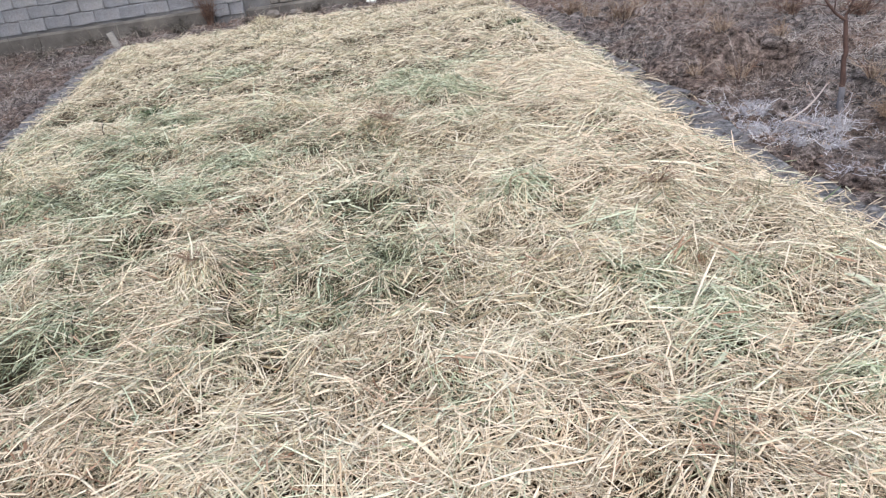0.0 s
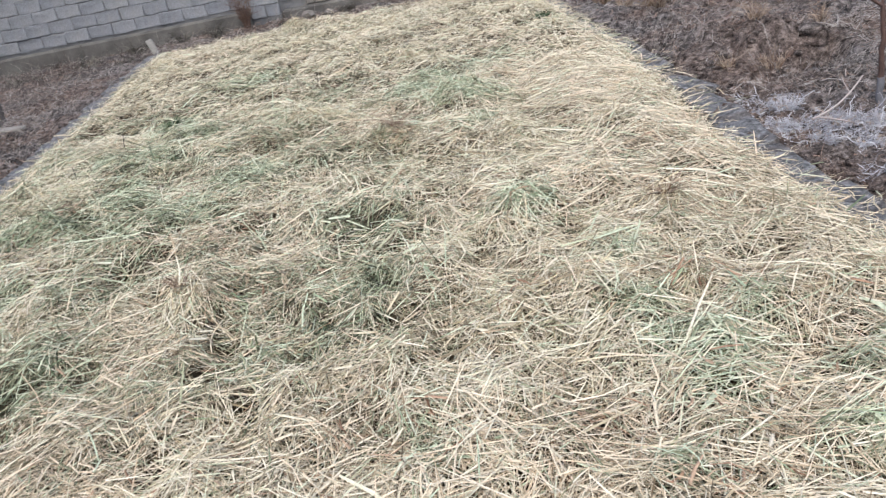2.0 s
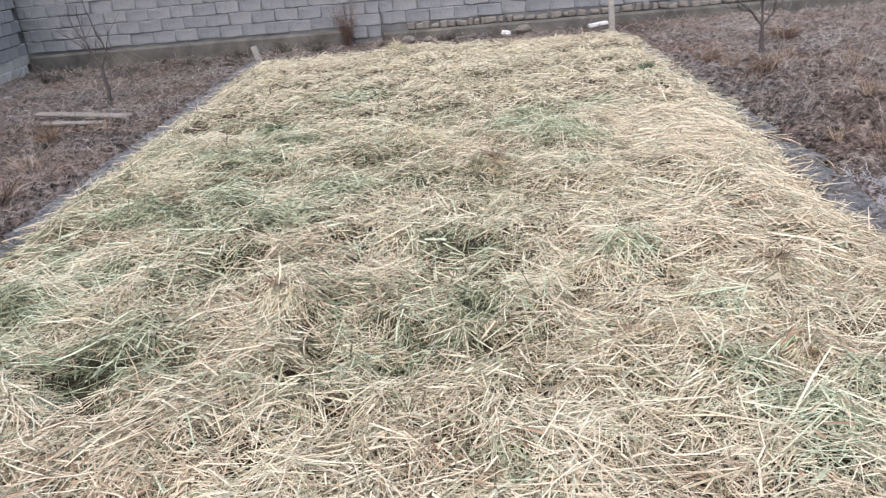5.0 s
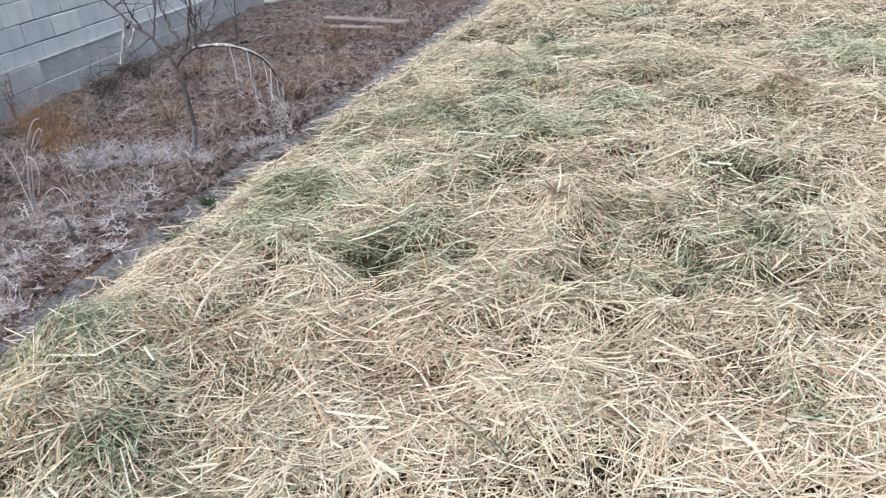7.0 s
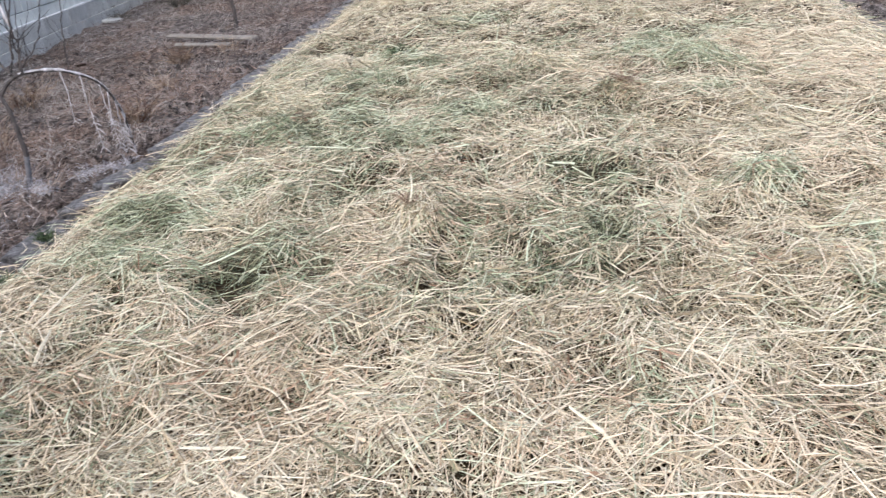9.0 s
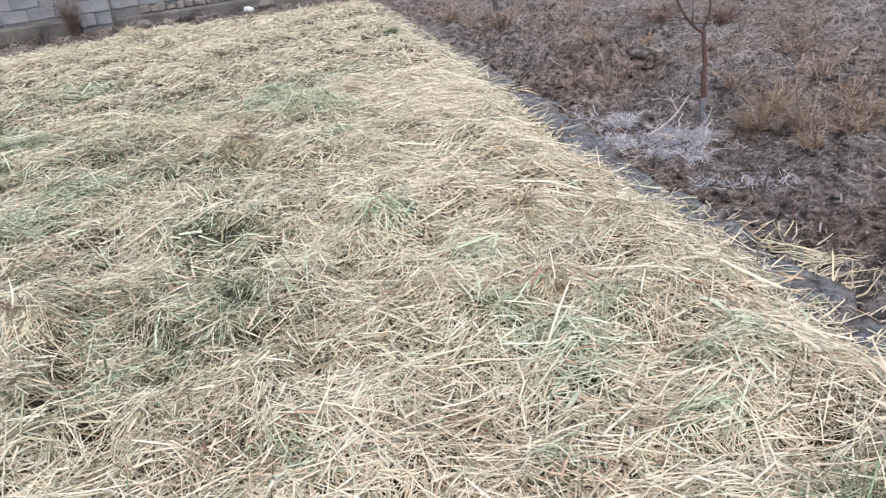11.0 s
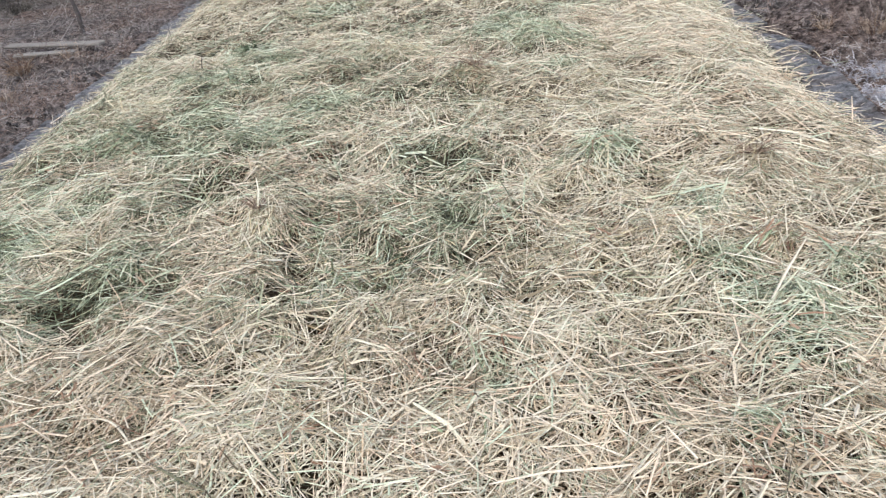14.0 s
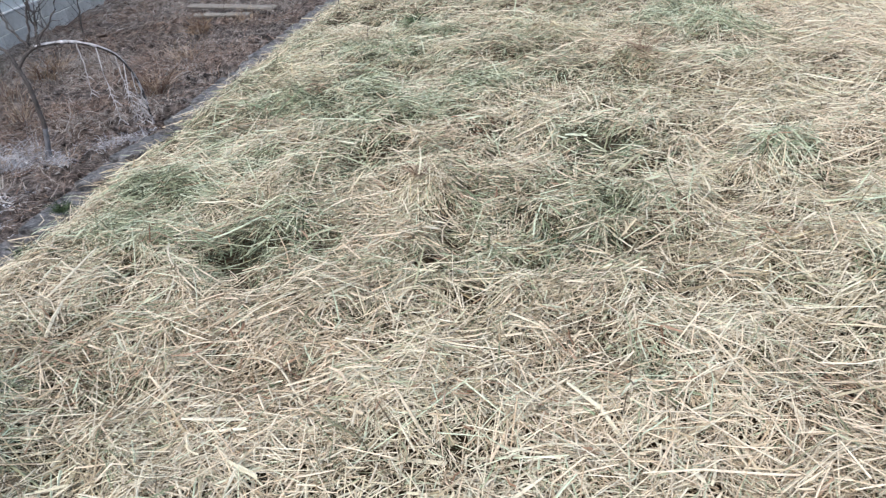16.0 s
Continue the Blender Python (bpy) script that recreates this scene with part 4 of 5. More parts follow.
# ---- plants as things ----
def stem_clump(name, m, count, spread, height, radius, material, label, category, curl=1.0, droop=0.5, tint=0.2, tone=(2, 2), seed=0, sides=3, branch=2, lean=0.9):
    """A clump of curling stems from one root, each with side shoots."""
    g = np.random.default_rng(seed)
    paths, radii, tones, tints = [], [], [], []
    for _ in range(count):
        a = g.uniform(0, 2 * math.pi)
        d = spread * math.sqrt(g.random())
        foot = 0.8 if count > 100 else 0.3
        root = np.array([d * math.cos(a) * foot, d * math.sin(a) * foot, 0.0])
        h = height * g.uniform(0.35, 1.0)
        out = g.uniform(0.1, 1.0) * lean * h
        s = np.linspace(0, 1, 7)
        w = g.normal(0, curl * 0.10 * h, (7, 3)).cumsum(0) * s[:, None]
        p = root + np.stack([out * s * math.cos(a + g.normal(0, .6)), out * s * math.sin(a + g.normal(0, .6)), h * (s - droop * s**2.2)], -1) + w
        p[:, 2] = np.maximum(p[:, 2], 0.004)
        rad = radius * g.uniform(0.6, 1.4) * (1 - 0.75 * s)
        t, ti = g.beta(*tone), float(g.random() < tint)
        paths.append(p), radii.append(rad), tones.append(t), tints.append(ti)
        for _ in range(branch):
            k = g.integers(2, 6)
            dirn = g.normal(0, 1, 3)
            dirn[2] = abs(dirn[2]) * 0.5
            q = p[k] + np.linspace(0, 1, 4)[:, None] * dirn * h * g.uniform(.08, .25) + g.normal(0, .01 * curl, (4, 3)) * np.linspace(0, 1, 4)[:, None]
            q[:, 2] = np.maximum(q[:, 2], 0.004)
            paths.append(q), radii.append(rad[k] * np.linspace(.8, .3, 4)), tones.append(t), tints.append(ti)
    vs, qs = tube_arrays(paths, radii, sides)
    per = [len(p) * sides for p in paths]
    me = fast_mesh(name, vs, qs, (("tone", np.repeat(tones, per)), ("tint", np.repeat(tints, per))))
    me.materials.append(material)
    ob = new(name, me)
    x, y, _ = m.translation
    ob.matrix_world = Matrix.Translation((0, 0, float(ground_h(np.array(x), np.array(y))) - 0.005)) @ m
    return tagged(ob, label, category)


FROST_LABEL = "low clump of weeds coated in white frost and ice"
for k, (x, y, sp, h) in enumerate([(1.68, 3.74, .12, .09), (1.86, 3.74, .14, .13), (1.67, 3.45, .10, .11), (1.79, 3.4, .13, .16), (1.80, 3.14, .08, .11), (1.94, 3.24, .12, .16), (1.95, 3.02, .10, .13),
                                   (2.06, 3.14, .10, .15), (2.25, 3.05, .10, .10)]):
    tagged(stem_clump("frosted_weed", pose(x, y, 0, 0, 0, 40 * k), 130 if h > .1 else 45, sp * .8, h * 0.75, 0.0033, M_FROST, FROST_LABEL, "plant", 1.9, 0.85, 0.14, (3.4, 1.3), 100 + k), group="frosted weeds right of the bed")
for k, (x, y, sp, h) in enumerate([(-4.77, 2.90, .17, .17), (-4.57, 3.0, .2, .21), (-4.36, 2.95, .18, .19), (-4.17, 2.98, .18, .18), (-3.96, 3.04, .14, .12), (-3.81, 3.42, .15, .12), (-3.74, 3.56, .12, .12),
                                   (-4.0, 2.28, .2, .10), (-3.78, 2.24, .12, .09), (-4.3, 1.94, .2, .11), (-3.93, 1.88, .18, .09), (-4.02, 1.46, .2, .09), (-3.62, 1.66, .14, .07), (-3.73, 1.16, .18, .08), (-4.45, 1.5, .2, .1)]):
    tagged(stem_clump("frosted_weed", pose(x, y, 0, 0, 0, 55 * k), 130 if h > .1 else 65, sp * .85, h * 0.8, 0.0033, M_FROST, FROST_LABEL, "plant", 1.9, 0.85, 0.14, (3.0, 1.4) if h > .1 else (2.0, 1.8), 140 + k), group="frosted weeds left of the bed")

BUSH_LABEL = "dry brown weed bush with tangled thin stems"
for k, (x, y, sp, h, ti) in enumerate([(2.42, 3.15, .14, .3, .05), (2.62, 2.98, .16, .3, .05), (2.75, 2.8, .16, .24, .1), (2.95, 2.9, .16, .22, .1), (2.45, 2.7, .12, .16, .1), (2.6, 3.3, .14, .34, .1), (3.5, 6.4, .2, .26, .9), (3.9, 5.95, .2, .25, .9), (5.6, 9.3, .4, .5, .8),
                                       (3.6, 4.45, .25, .3, .5), (-4.2, 4.6, .3, .3, .5), (-5.7, 5.2, .4, .35, .4),
                                       (-4.9, 6.6, .3, .25, .5), (4.6, 7.4, .4, .3, .4), (3.1, 9.6, .3, .35, .7), (6.4, 10.5, .5, .5, .7), (2.2, 7.4, .25, .3, .3), (1.95, 8.6, .2, .3, .3)]):
    stem_clump("dry_weed", pose(x, y, 0, 0, 0, 70 * k), 75, sp, h, 0.0024 + 0.0003 * y, M_BUSH, BUSH_LABEL, "plant", 0.9, 0.35, ti, (2.2, 2.2), 200 + k, 3, 4)

WEED_LABEL = "sparse dead weed with forked pale stems"
for k, (x, y, sp, h, ti) in enumerate([(2.9, 3.55, .2, .34, .1), (3.15, 3.3, .2, .3, .3), (3.3, 3.75, .22, .32, .3), (2.75, 3.9, .16, .26, .2), (3.0, 2.6, .18, .22, .5), (2.1, 4.45, .16, .2, .2), (1.9, 4.7, .12, .16, .1),
                                       (2.35, 4.6, .16, .2, .6), (2.3, 5.2, .14, .2, .1), (2.75, 5.15, .16, .2, .2), (2.0, 7.9, .25, .24, .1), (2.6, 8.0, .25, .26, .3), (3.3, 7.9, .3, .28, .2), (4.2, 5.1, .3, .26, .3),
                                       (-5.6, 2.6, .25, .3, .6), (-4.9, 3.9, .25, .26, .3), (-5.4, 4.4, .3, .3, .6), (-4.5, 5.6, .25, .26, .2), (-4.6, 7.1, .25, .24, .2)]):
    stem_clump("dry_weed", pose(x, y, 0, 0, 0, 50 * k), 38, sp, h, 0.0020 + 0.0003 * y, M_BUSH, WEED_LABEL, "plant", 0.7, 0.3, ti, (2.6, 1.7), 240 + k, 3, 3, 0.7)
stem_clump("dry_weed", pose(-2.97, 12.6, 0), 85, .15, .92, .0034, M_BUSH, "tall red-brown dead weed against the block pillar", "plant", 0.5, 0.12, 1, (2, 2.4), 330, 3, 5, 0.3)
stem_clump("withered_plant", pose(2.55, 2.15, 0), 7, .05, .2, .005, M_FROST, "small bleached dead plant with bare stems", "plant", 0.5, 0.3, 0.4, (3, 1.6), 302, 5, 3)


# ---- young trees ----
def smooth_line(points, n):
    """A rounded line through the given points."""
    p = np.asarray(points, float)
    k = np.linspace(0, len(p) - 1, n)
    q = np.stack([np.interp(k, range(len(p)), p[:, c]) for c in range(3)], -1)
    for _ in range(3):
        q[1:-1] = (q[:-2] + 2 * q[1:-1] + q[2:]) / 4
    return q


def limb(p0, p1, wob, n, g):
    s = np.linspace(0, 1, n)
    p = np.asarray(p0) + (np.asarray(p1) - np.asarray(p0)) * s[:, None]
    return p + np.vstack([np.zeros((1, 3)), g.normal(0, wob, (n - 1, 3))]).cumsum(0) * 0.35


def young_tree(x, y, trunk_pts, limbs, r0, bark, label, seed, twigs=5, frost=True):
    """Trunk, limbs and twigs of a bare sapling; points relative to the foot. Each limb: its points and radius."""
    g = np.random.default_rng(seed)
    z = float(ground_h(np.array(x), np.array(y)))
    tree = thing("young_tree", pose(x, y, z - 0.02), label, "tree", "young bare trees")
    tp = smooth_line(trunk_pts, 18) + np.vstack([np.zeros((1, 3)), g.normal(0, .003, (17, 3))])
    rad = r0 * np.linspace(1.2, 0.8, 18) * g.uniform(.94, 1.08, 18)
    part("trunk", fast_mesh("trunk", *tube_arrays([tp], [rad], 12)), bark, tree)
    if frost:
        part("ice_crust", fast_mesh("ice_crust", *tube_arrays([tp[:6]], [rad[:6] * np.linspace(1.15, 1.01, 6)], 12)), M_ICE_CRUST, tree, "greyish ice crust low on the trunk")
    for pts, r1 in limbs:
        p = smooth_line(pts, 16) + np.vstack([np.zeros((1, 3)), g.normal(0, .004, (15, 3))])
        taper = r1 * np.linspace(1, .35, 16)
        stem = part("limb", fast_mesh("limb", *tube_arrays([p], [taper], 8)), bark, tree)
        for _ in range(twigs):
            i = g.integers(3, 15)
            d = (p[i] - p[i - 1]) / (np.linalg.norm(p[i] - p[i - 1]) + 1e-6) + g.normal(0, .7, 3) + [0, 0, 0.35]
            d /= np.linalg.norm(d)
            q = limb(p[i], p[i] + d * g.uniform(.12, .36), .012, 7, g)
            part("twig", fast_mesh("twig", *tube_arrays([q], [taper[i] * np.linspace(.55, .2, 7)], 5)), bark, stem)
    return tree


M_ICE_CRUST = make_bark("trunk_ice", (0.09, 0.09, 0.10), (0.24, 0.24, 0.27))
young_tree(2.28, 3.48, [(0, 0, 0), (0.005, 0, .3), (-0.005, 0, .56)],
           [([(-.005, 0, .56), (-.09, .02, .63), (-.16, .03, .76), (-.20, .05, .88), (-.34, 0, 1.2)], .0095), ([(-.005, 0, .56), (.03, 0, .66), (.05, .02, .8), (.04, .02, 1.0), (.1, .05, 1.4)], .0095),
            ([(-.16, .03, .76), (-.12, .06, .9), (-.10, .1, 1.25)], .007), ([(.05, .02, .8), (.14, .05, .95), (.25, .1, 1.3)], .006), ([(-.20, .05, .88), (-.33, 0, .95), (-.45, -.05, 1.1)], .005)],
           0.0150, M_BARK_RED, "young bare fruit tree with red-brown bark", 1, 3)
young_tree(2.58, 8.74, [(0, 0, 0), (-0.01, 0, .15), (-0.01, 0, .32)],
           [([(-.01, 0, .32), (-.14, 0, .5), (-.35, 0, .68), (-.5, 0, .9)], .014), ([(-.01, 0, .32), (.12, .05, .48), (.3, .1, .66), (.42, .1, .95)], .014), ([(-.01, 0, .32), (-.02, .05, .7), (-.05, .1, 1.2)], .016),
            ([(-.14, 0, .5), (-.35, .05, .55), (-.6, .1, .62)], .009), ([(.12, .05, .48), (.15, 0, .8), (.2, -.1, 1.2)], .011)],
           0.026, M_BARK_GREY, "young bare grey tree in dead grass", 2, 6, False)
young_tree(-5.15, 8.45, [(0, 0, 0), (0.02, 0, .25), (0.0, 0, .5)],
           [([(0, 0, .5), (-.06, 0, .65), (-.12, 0, .8), (-.15, 0, 1.2)], .014), ([(-.06, 0, .65), (-.25, .05, .78), (-.5, .1, .95)], .011), ([(0, 0, .5), (.08, .05, .68), (.15, .1, .95)], .012),
            ([(.08, .05, .68), (.05, -.05, .9), (.0, -.1, 1.3)], .010), ([(-.12, 0, .8), (-.3, .1, 1.0), (-.35, .2, 1.3)], .009)],
           0.024, M_BARK_GREY, "young bare grey tree beside old boards", 3, 6, False)
arch_tree = young_tree(-4.08, 3.12, [(0.03, 0, 0), (.085, 0, .26), (.075, 0, .48), (.05, 0, .58)],
                       [([(.05, 0, .58), (.0, 0, .70), (-.14, 0, .81), (-.35, 0, .97), (-.6, .05, 1.2)], .011), ([(.18, .05, .68), (.22, .05, .8), (.24, .02, .95), (.3, 0, 1.35)], .008),
                        ([(-.07, 0, .76), (-.03, .03, .9), (.02, .05, 1.2)], .007), ([(-.14, 0, .81), (-.16, -.05, .95), (-.1, -.1, 1.3)], .007), ([(.2, .05, .72), (.32, .1, .85), (.42, .1, 1.1)], .006),
                        ([(-.2, 0, .86), (-.32, .05, .80), (-.36, .05, .68)], .006),
                        ([(.13, .03, .68), (.19, .03, .80), (.22, .03, .92), (.30, .05, 1.2)], .0085), ([(.14, .03, .69), (.04, .04, .80), (.0, .05, .95), (-.04, .05, 1.2)], .007),
                        ([(.2, .05, .69), (.21, .05, .82), (.18, .05, 1.0), (.2, .1, 1.25)], .006), ([(.36, .2, .66), (.41, .2, .88), (.46, .2, 1.15)], .005), ([(-.3, 0, .95), (-.2, .02, 1.0), (-.16, .03, 1.2)], .006)],
                       0.0125, M_BARK_GREY, "young bare tree with an ice-coated arched branch", 4, 4)
arch_tree.scale = (1.07, 1.07, 1.05)
ap = smooth_line([(.05, 0, .58), (.10, .02, .645), (.17, .05, .69), (.31, .15, .68), (.40, .25, .62), (.44, .35, .54), (.44, .45, .38), (.41, .52, .25), (.37, .58, .12), (.36, .60, .02)], 40)
for pts in ([(-.24, 0, .88), (-.29, .02, .80), (-.33, .02, .72), (-.40, .03, .60)], [(-.18, 0, .84), (-.22, .01, .77), (-.27, .01, .72)], [(.20, .04, 1.06), (.22, .03, .99), (.24, .03, .92)]):
    q = smooth_line(pts, 14)
    part("icy_twig", fast_mesh("icy_twig", *tube_arrays([q], [.0095 * np.linspace(1, .7, 14) * rng.uniform(.75, 1.25, 14)], 7)), M_ICE, arch_tree, "drooping twig thickly coated in ice")
arch = part("arched_branch", fast_mesh("arched_branch", *tube_arrays([ap], [np.linspace(.0105, .005, 40)], 8)), M_BARK_GREY, arch_tree, "arched dark branch bent to the ground")
part("ice_coat", fast_mesh("ice_coat", *tube_arrays([ap[8:] + [0, 0, .003]], [np.linspace(.0095, .0065, 32) * rng.uniform(.8, 1.2, 32)], 8)), M_ICE, arch, "white ice along the branch")
g = np.random.default_rng(12)
for i, low, barbs in ((14, .36, 6), (17, .17, 16), (21, .30, 8), (23, .12, 22), (25, .10, 22), (28, .14, 12), (30, .2, 8)):
    top = ap[i]
    q = smooth_line([top, top + [g.normal(0, .01), g.normal(0, .01), -(top[2] - low) * .5], [top[0] + g.normal(-.03, .02), top[1] + g.normal(0, .02), low]], 12) + g.normal(0, .002, (12, 3))
    paths, radii = [q], [np.linspace(.0034, .0022, 12)]
    for b in range(barbs):
        j = 11 - int(7 * (b / barbs) ** 1.2)
        side = (-1) ** b
        paths.append(smooth_line([q[j], q[j] + [side * .018, .004, -.012], q[j] + [side * g.uniform(.02, .045), .006, -g.uniform(.02, .045)]], 5)), radii.append(np.linspace(.0026, .0012, 5))
    part("hanging_twig", fast_mesh("hanging_twig", *tube_arrays(paths, radii, 5)), M_ICE, arch, "frosted twig hanging like a comb")
stem_clump("frosted_weed", pose(-4.1, 3.1, 0), 40, .07, .30, .0022, M_FROST, "frosted stems leaning on a young tree trunk", "plant", .4, .1, .3, (2, 2), 320, 3, 1)

# bent bleached branch caught in the frosted weeds
bp = [smooth_line([(1.72, 3.1, .10), (1.82, 3.16, .10), (1.93, 3.22, .12), (2.04, 3.3, .16), (2.11, 3.35, .20)], 14), smooth_line([(1.76, 3.12, .10), (1.83, 3.05, .09), (1.88, 2.99, .08)], 8),
      smooth_line([(2.0, 3.27, .145), (1.98, 3.29, .19), (1.97, 3.3, .23)], 8)]
vs, qs = tube_arrays(bp, [np.linspace(.0065, .0035, 14), np.linspace(.005, .003, 8), np.linspace(.004, .002, 8)], 7)
me = fast_mesh("fallen_branch", vs, qs, (("tone", np.full(len(vs), .6)), ("tint", np.full(len(vs), .6))))
me.materials.append(M_FROST)
tagged(new("fallen_branch", me), "bent bleached branch lying in frosted weeds", "branch")

# bleached plant with looped stalks
bleached = [[(0, 0, 0), (.03, 0, .15), (.09, 0, .34), (.14, .01, .46), (.22, .02, .56), (.26, .02, .55)], [(0, 0, 0), (.05, .02, .18), (.10, .02, .36), (.19, .02, .48), (.26, .02, .52), (.25, .02, .46), (.15, .01, .38)],
            [(0, 0, 0), (-.02, 0, .14), (-.03, 0, .26), (-.08, 0, .35)], [(.09, 0, .34), (.16, -.01, .33), (.17, -.02, .24), (.10, -.01, .12)], [(0, 0, 0), (.06, -.02, .2), (.12, -.03, .30), (.10, -.02, .40)],
            [(.02, .02, 0), (.1, .04, .12), (.2, .04, .16), (.27, .03, .10), (.28, .02, .0)]]
vs, qs = tube_arrays([smooth_line(p, 14) for p in bleached], [np.linspace(.0045, .0022, 14)] * len(bleached), 6)
me = fast_mesh("withered_plant", vs, qs, (("tone", np.full(len(vs), .72)), ("tint", np.full(len(vs), .35))))
me.materials.append(M_FROST)
tagged(new("withered_plant", me), "pale withered plant with curled bleached stalks", "plant").matrix_world = pose(-4.40, 2.10, 0.0)

# ---- loose things ----
def upright_post(x, y, h, wx, wy, lean, label, material, name="wooden_post"):
    z = float(ground_h(np.array(x), np.array(y)))
    bm = rough_box(wx, wy, h + 0.08, 0.006, 0.004, int(100 * h))
    me = bpy.data.meshes.new(name)
    bm.to_mesh(me)
    bm.free()
    me.materials.append(material)
    ob = new(name, me)
    ob.matrix_world = pose(x, y, z - 0.08, 0, lean, 0)
    return tagged(ob, label, "post")


upright_post(1.22, 11.35, 0.80, .085, .05, -2, "weathered grey wooden post by the bed end", M_POST)
upright_post(-4.19, 11.6, 0.27, .09, .05, -14, "short leaning grey wooden stake", M_POST)
upright_post(1.93, 2.36, 0.11, .018, .018, 14, "small dark peg stuck in frosted soil", M_BARK_GREY, "peg")
upright_post(-3.74, 1.79, 0.16, .014, .014, -10, "thin dark peg stuck in frosted soil", M_BARK_GREY, "peg")


def board(x, y, z, ln, wd, th, rz, ry, label):
    bm = rough_box(ln, wd, th, 0.006, 0.006, int(ln * 100))
    me = bpy.data.meshes.new("old_board")
    bm.to_mesh(me)
    bm.free()
    me.materials.append(M_BOARD)
    ob = new("old_board", me)
    ob.matrix_world = pose(x, y, z, 6, ry, rz)
    return tagged(ob, label, "board", "boards on the soil")


board(-5.12, 7.69, 0.05, 1.50, .10, .025, -22, 0, "weathered grey-brown plank lying on dead weeds")
board(-5.03, 7.32, 0.03, 0.85, .07, .025, -17, -1, "shorter weathered plank lying on soil")

white = rough_box(.30, .14, .05, .008, .004, 5)
me = bpy.data.meshes.new("white_slab")
white.to_mesh(me)
white.free()
me.materials.append(M_WHITE)
slab = new("white_slab", me)
slab.matrix_world = pose(1.08, 12.0, 0.085, 0, -6, 8)
tagged(slab, "flat white slab resting on a stone", "slab")


def stone(x, y, size, material, label, seed, name="stone", sink=0.3):
    rr = random.Random(seed)
    bm = bmesh.new()
    bmesh.ops.create_icosphere(bm, subdivisions=2, radius=1)
    for v in bm.verts:
        k = 1 + 0.28 * noise.noise(v.co * 1.7 + Vector((seed, 0, 0)))
        v.co = Vector((v.co.x * size * k, v.co.y * size * 0.8 * k, v.co.z * size * 0.6 * k))
    me = bpy.data.meshes.new(name)
    bm.to_mesh(me)
    bm.free()
    me.materials.append(material)
    ob = new(name, me)
    ob.matrix_world = pose(x, y, float(ground_h(np.array(x), np.array(y))) + size * 0.6 * (1 - sink) - 0.01, 0, 0, rr.uniform(0, 360))
    return tagged(ob, label, "stone")


stone(1.06, 12.0, .09, M_BRICK, "grey-brown stone under the white slab", 31)
for k, (x, y, s) in enumerate([(-0.35, 12.3, .10), (-0.05, 12.25, .13), (0.2, 12.35, .08), (-1.9, 12.2, .12), (-0.9, 12.1, .07), (0.5, 12.1, .06), (-1.6, 12.35, .08)]):
    stone(x, y, s, M_WHITE if k == 0 else M_BRICK, "white rubble lump at the wall foot" if k == 0 else "brown rubble stone lying at the wall foot", 60 + k)
stone(2.60, 4.98, .085, M_SOIL, "dark clod of soil at the pit rim", 41, "soil_clod")
for k in range(14):
    stone(1.85 + 0.06 * k + 0.1 * math.sin(5.1 * k), 5.0 + 0.35 * math.sin(2.3 * k + 1), .025 + 0.02 * abs(math.sin(3.7 * k)), M_SOIL, "small brown clod of dug soil", 80 + k, "soil_clod")
stone(1.85, 4.9, .05, M_SOIL, "brown clod of soil beside the heap", 42, "soil_clod")


# ---- snow patches ----
def snow_patch(x, y, sx, sy, seed):
    g = np.random.default_rng(seed)
    k, rings = 28, 5
    a = np.linspace(0, 2 * math.pi, k, endpoint=False)
    edge = 1 + 0.25 * np.sin(2 * a + g.uniform(0, 6)) + 0.18 * np.sin(5 * a + g.uniform(0, 6)) + g.normal(0, .08, k)
    vs = []
    for j in range(rings):
        f = (j + 1) / rings
        px, py = x + sx * f * edge * np.cos(a), y + sy * f * edge * np.sin(a)
        vs.append(np.stack([px, py, ground_h(px, py) + 0.018 * (1 - f**3) + (-0.015 if j == rings - 1 else 0.012)], -1))
    vs = np.concatenate(vs)
    i = np.arange(rings - 1)[:, None] * k + np.arange(k)[None]
    i2 = np.arange(rings - 1)[:, None] * k + (np.arange(k)[None] + 1) % k
    qs = np.stack([i, i2, i2 + k, i + k], -1).reshape(-1, 4)
    cap = np.stack([np.zeros(k // 2 - 1, int), np.arange(1, k - 2, 2), np.arange(2, k - 1, 2), np.arange(3, k, 2)], -1)
    me = fast_mesh("snow_patch", vs, np.concatenate([qs, cap]))
    me.materials.append(M_SNOW)
    return tagged(new("snow_patch", me), "thin melting patch of white snow on dead grass", "snow", "snow patches")


for k, (x, y, sx, sy) in enumerate([(5.35, 8.95, .42, .30), (5.0, 8.75, .22, .18), (5.75, 9.3, .35, .22), (4.75, 8.6, .16, .10), (5.45, 8.6, .25, .14), (6.15, 9.5, .25, .15),
                                    (5.95, 8.25, .38, .16), (5.2, 9.35, .25, .14), (5.6, 9.8, .2, .12), (6.3, 8.5, .15, .1), (4.45, 8.55, .08, .06)]):
    snow_patch(x - 0.3 * sx, y + 0.2 * sy, sx * 0.42, sy * 0.42, 500 + k)
    snow_patch(x + 0.55 * sx, y - 0.3 * sy, sx * 0.34, sy * 0.34, 540 + k)


# weeds and rotting leaves caught in the straw
M_GREEN = strand_material("green_weed", [(0, (0.014, 0.024, 0.012)), (0.5, (0.055, 0.09, 0.045)), (1, (0.18, 0.24, 0.13))], None, 0.7)
M_ROT = strand_material("rotting_leaves", [(0, (0.014, 0.012, 0.012)), (0.5, (0.045, 0.038, 0.036)), (1, (0.17, 0.145, 0.135))], None, 0.7)


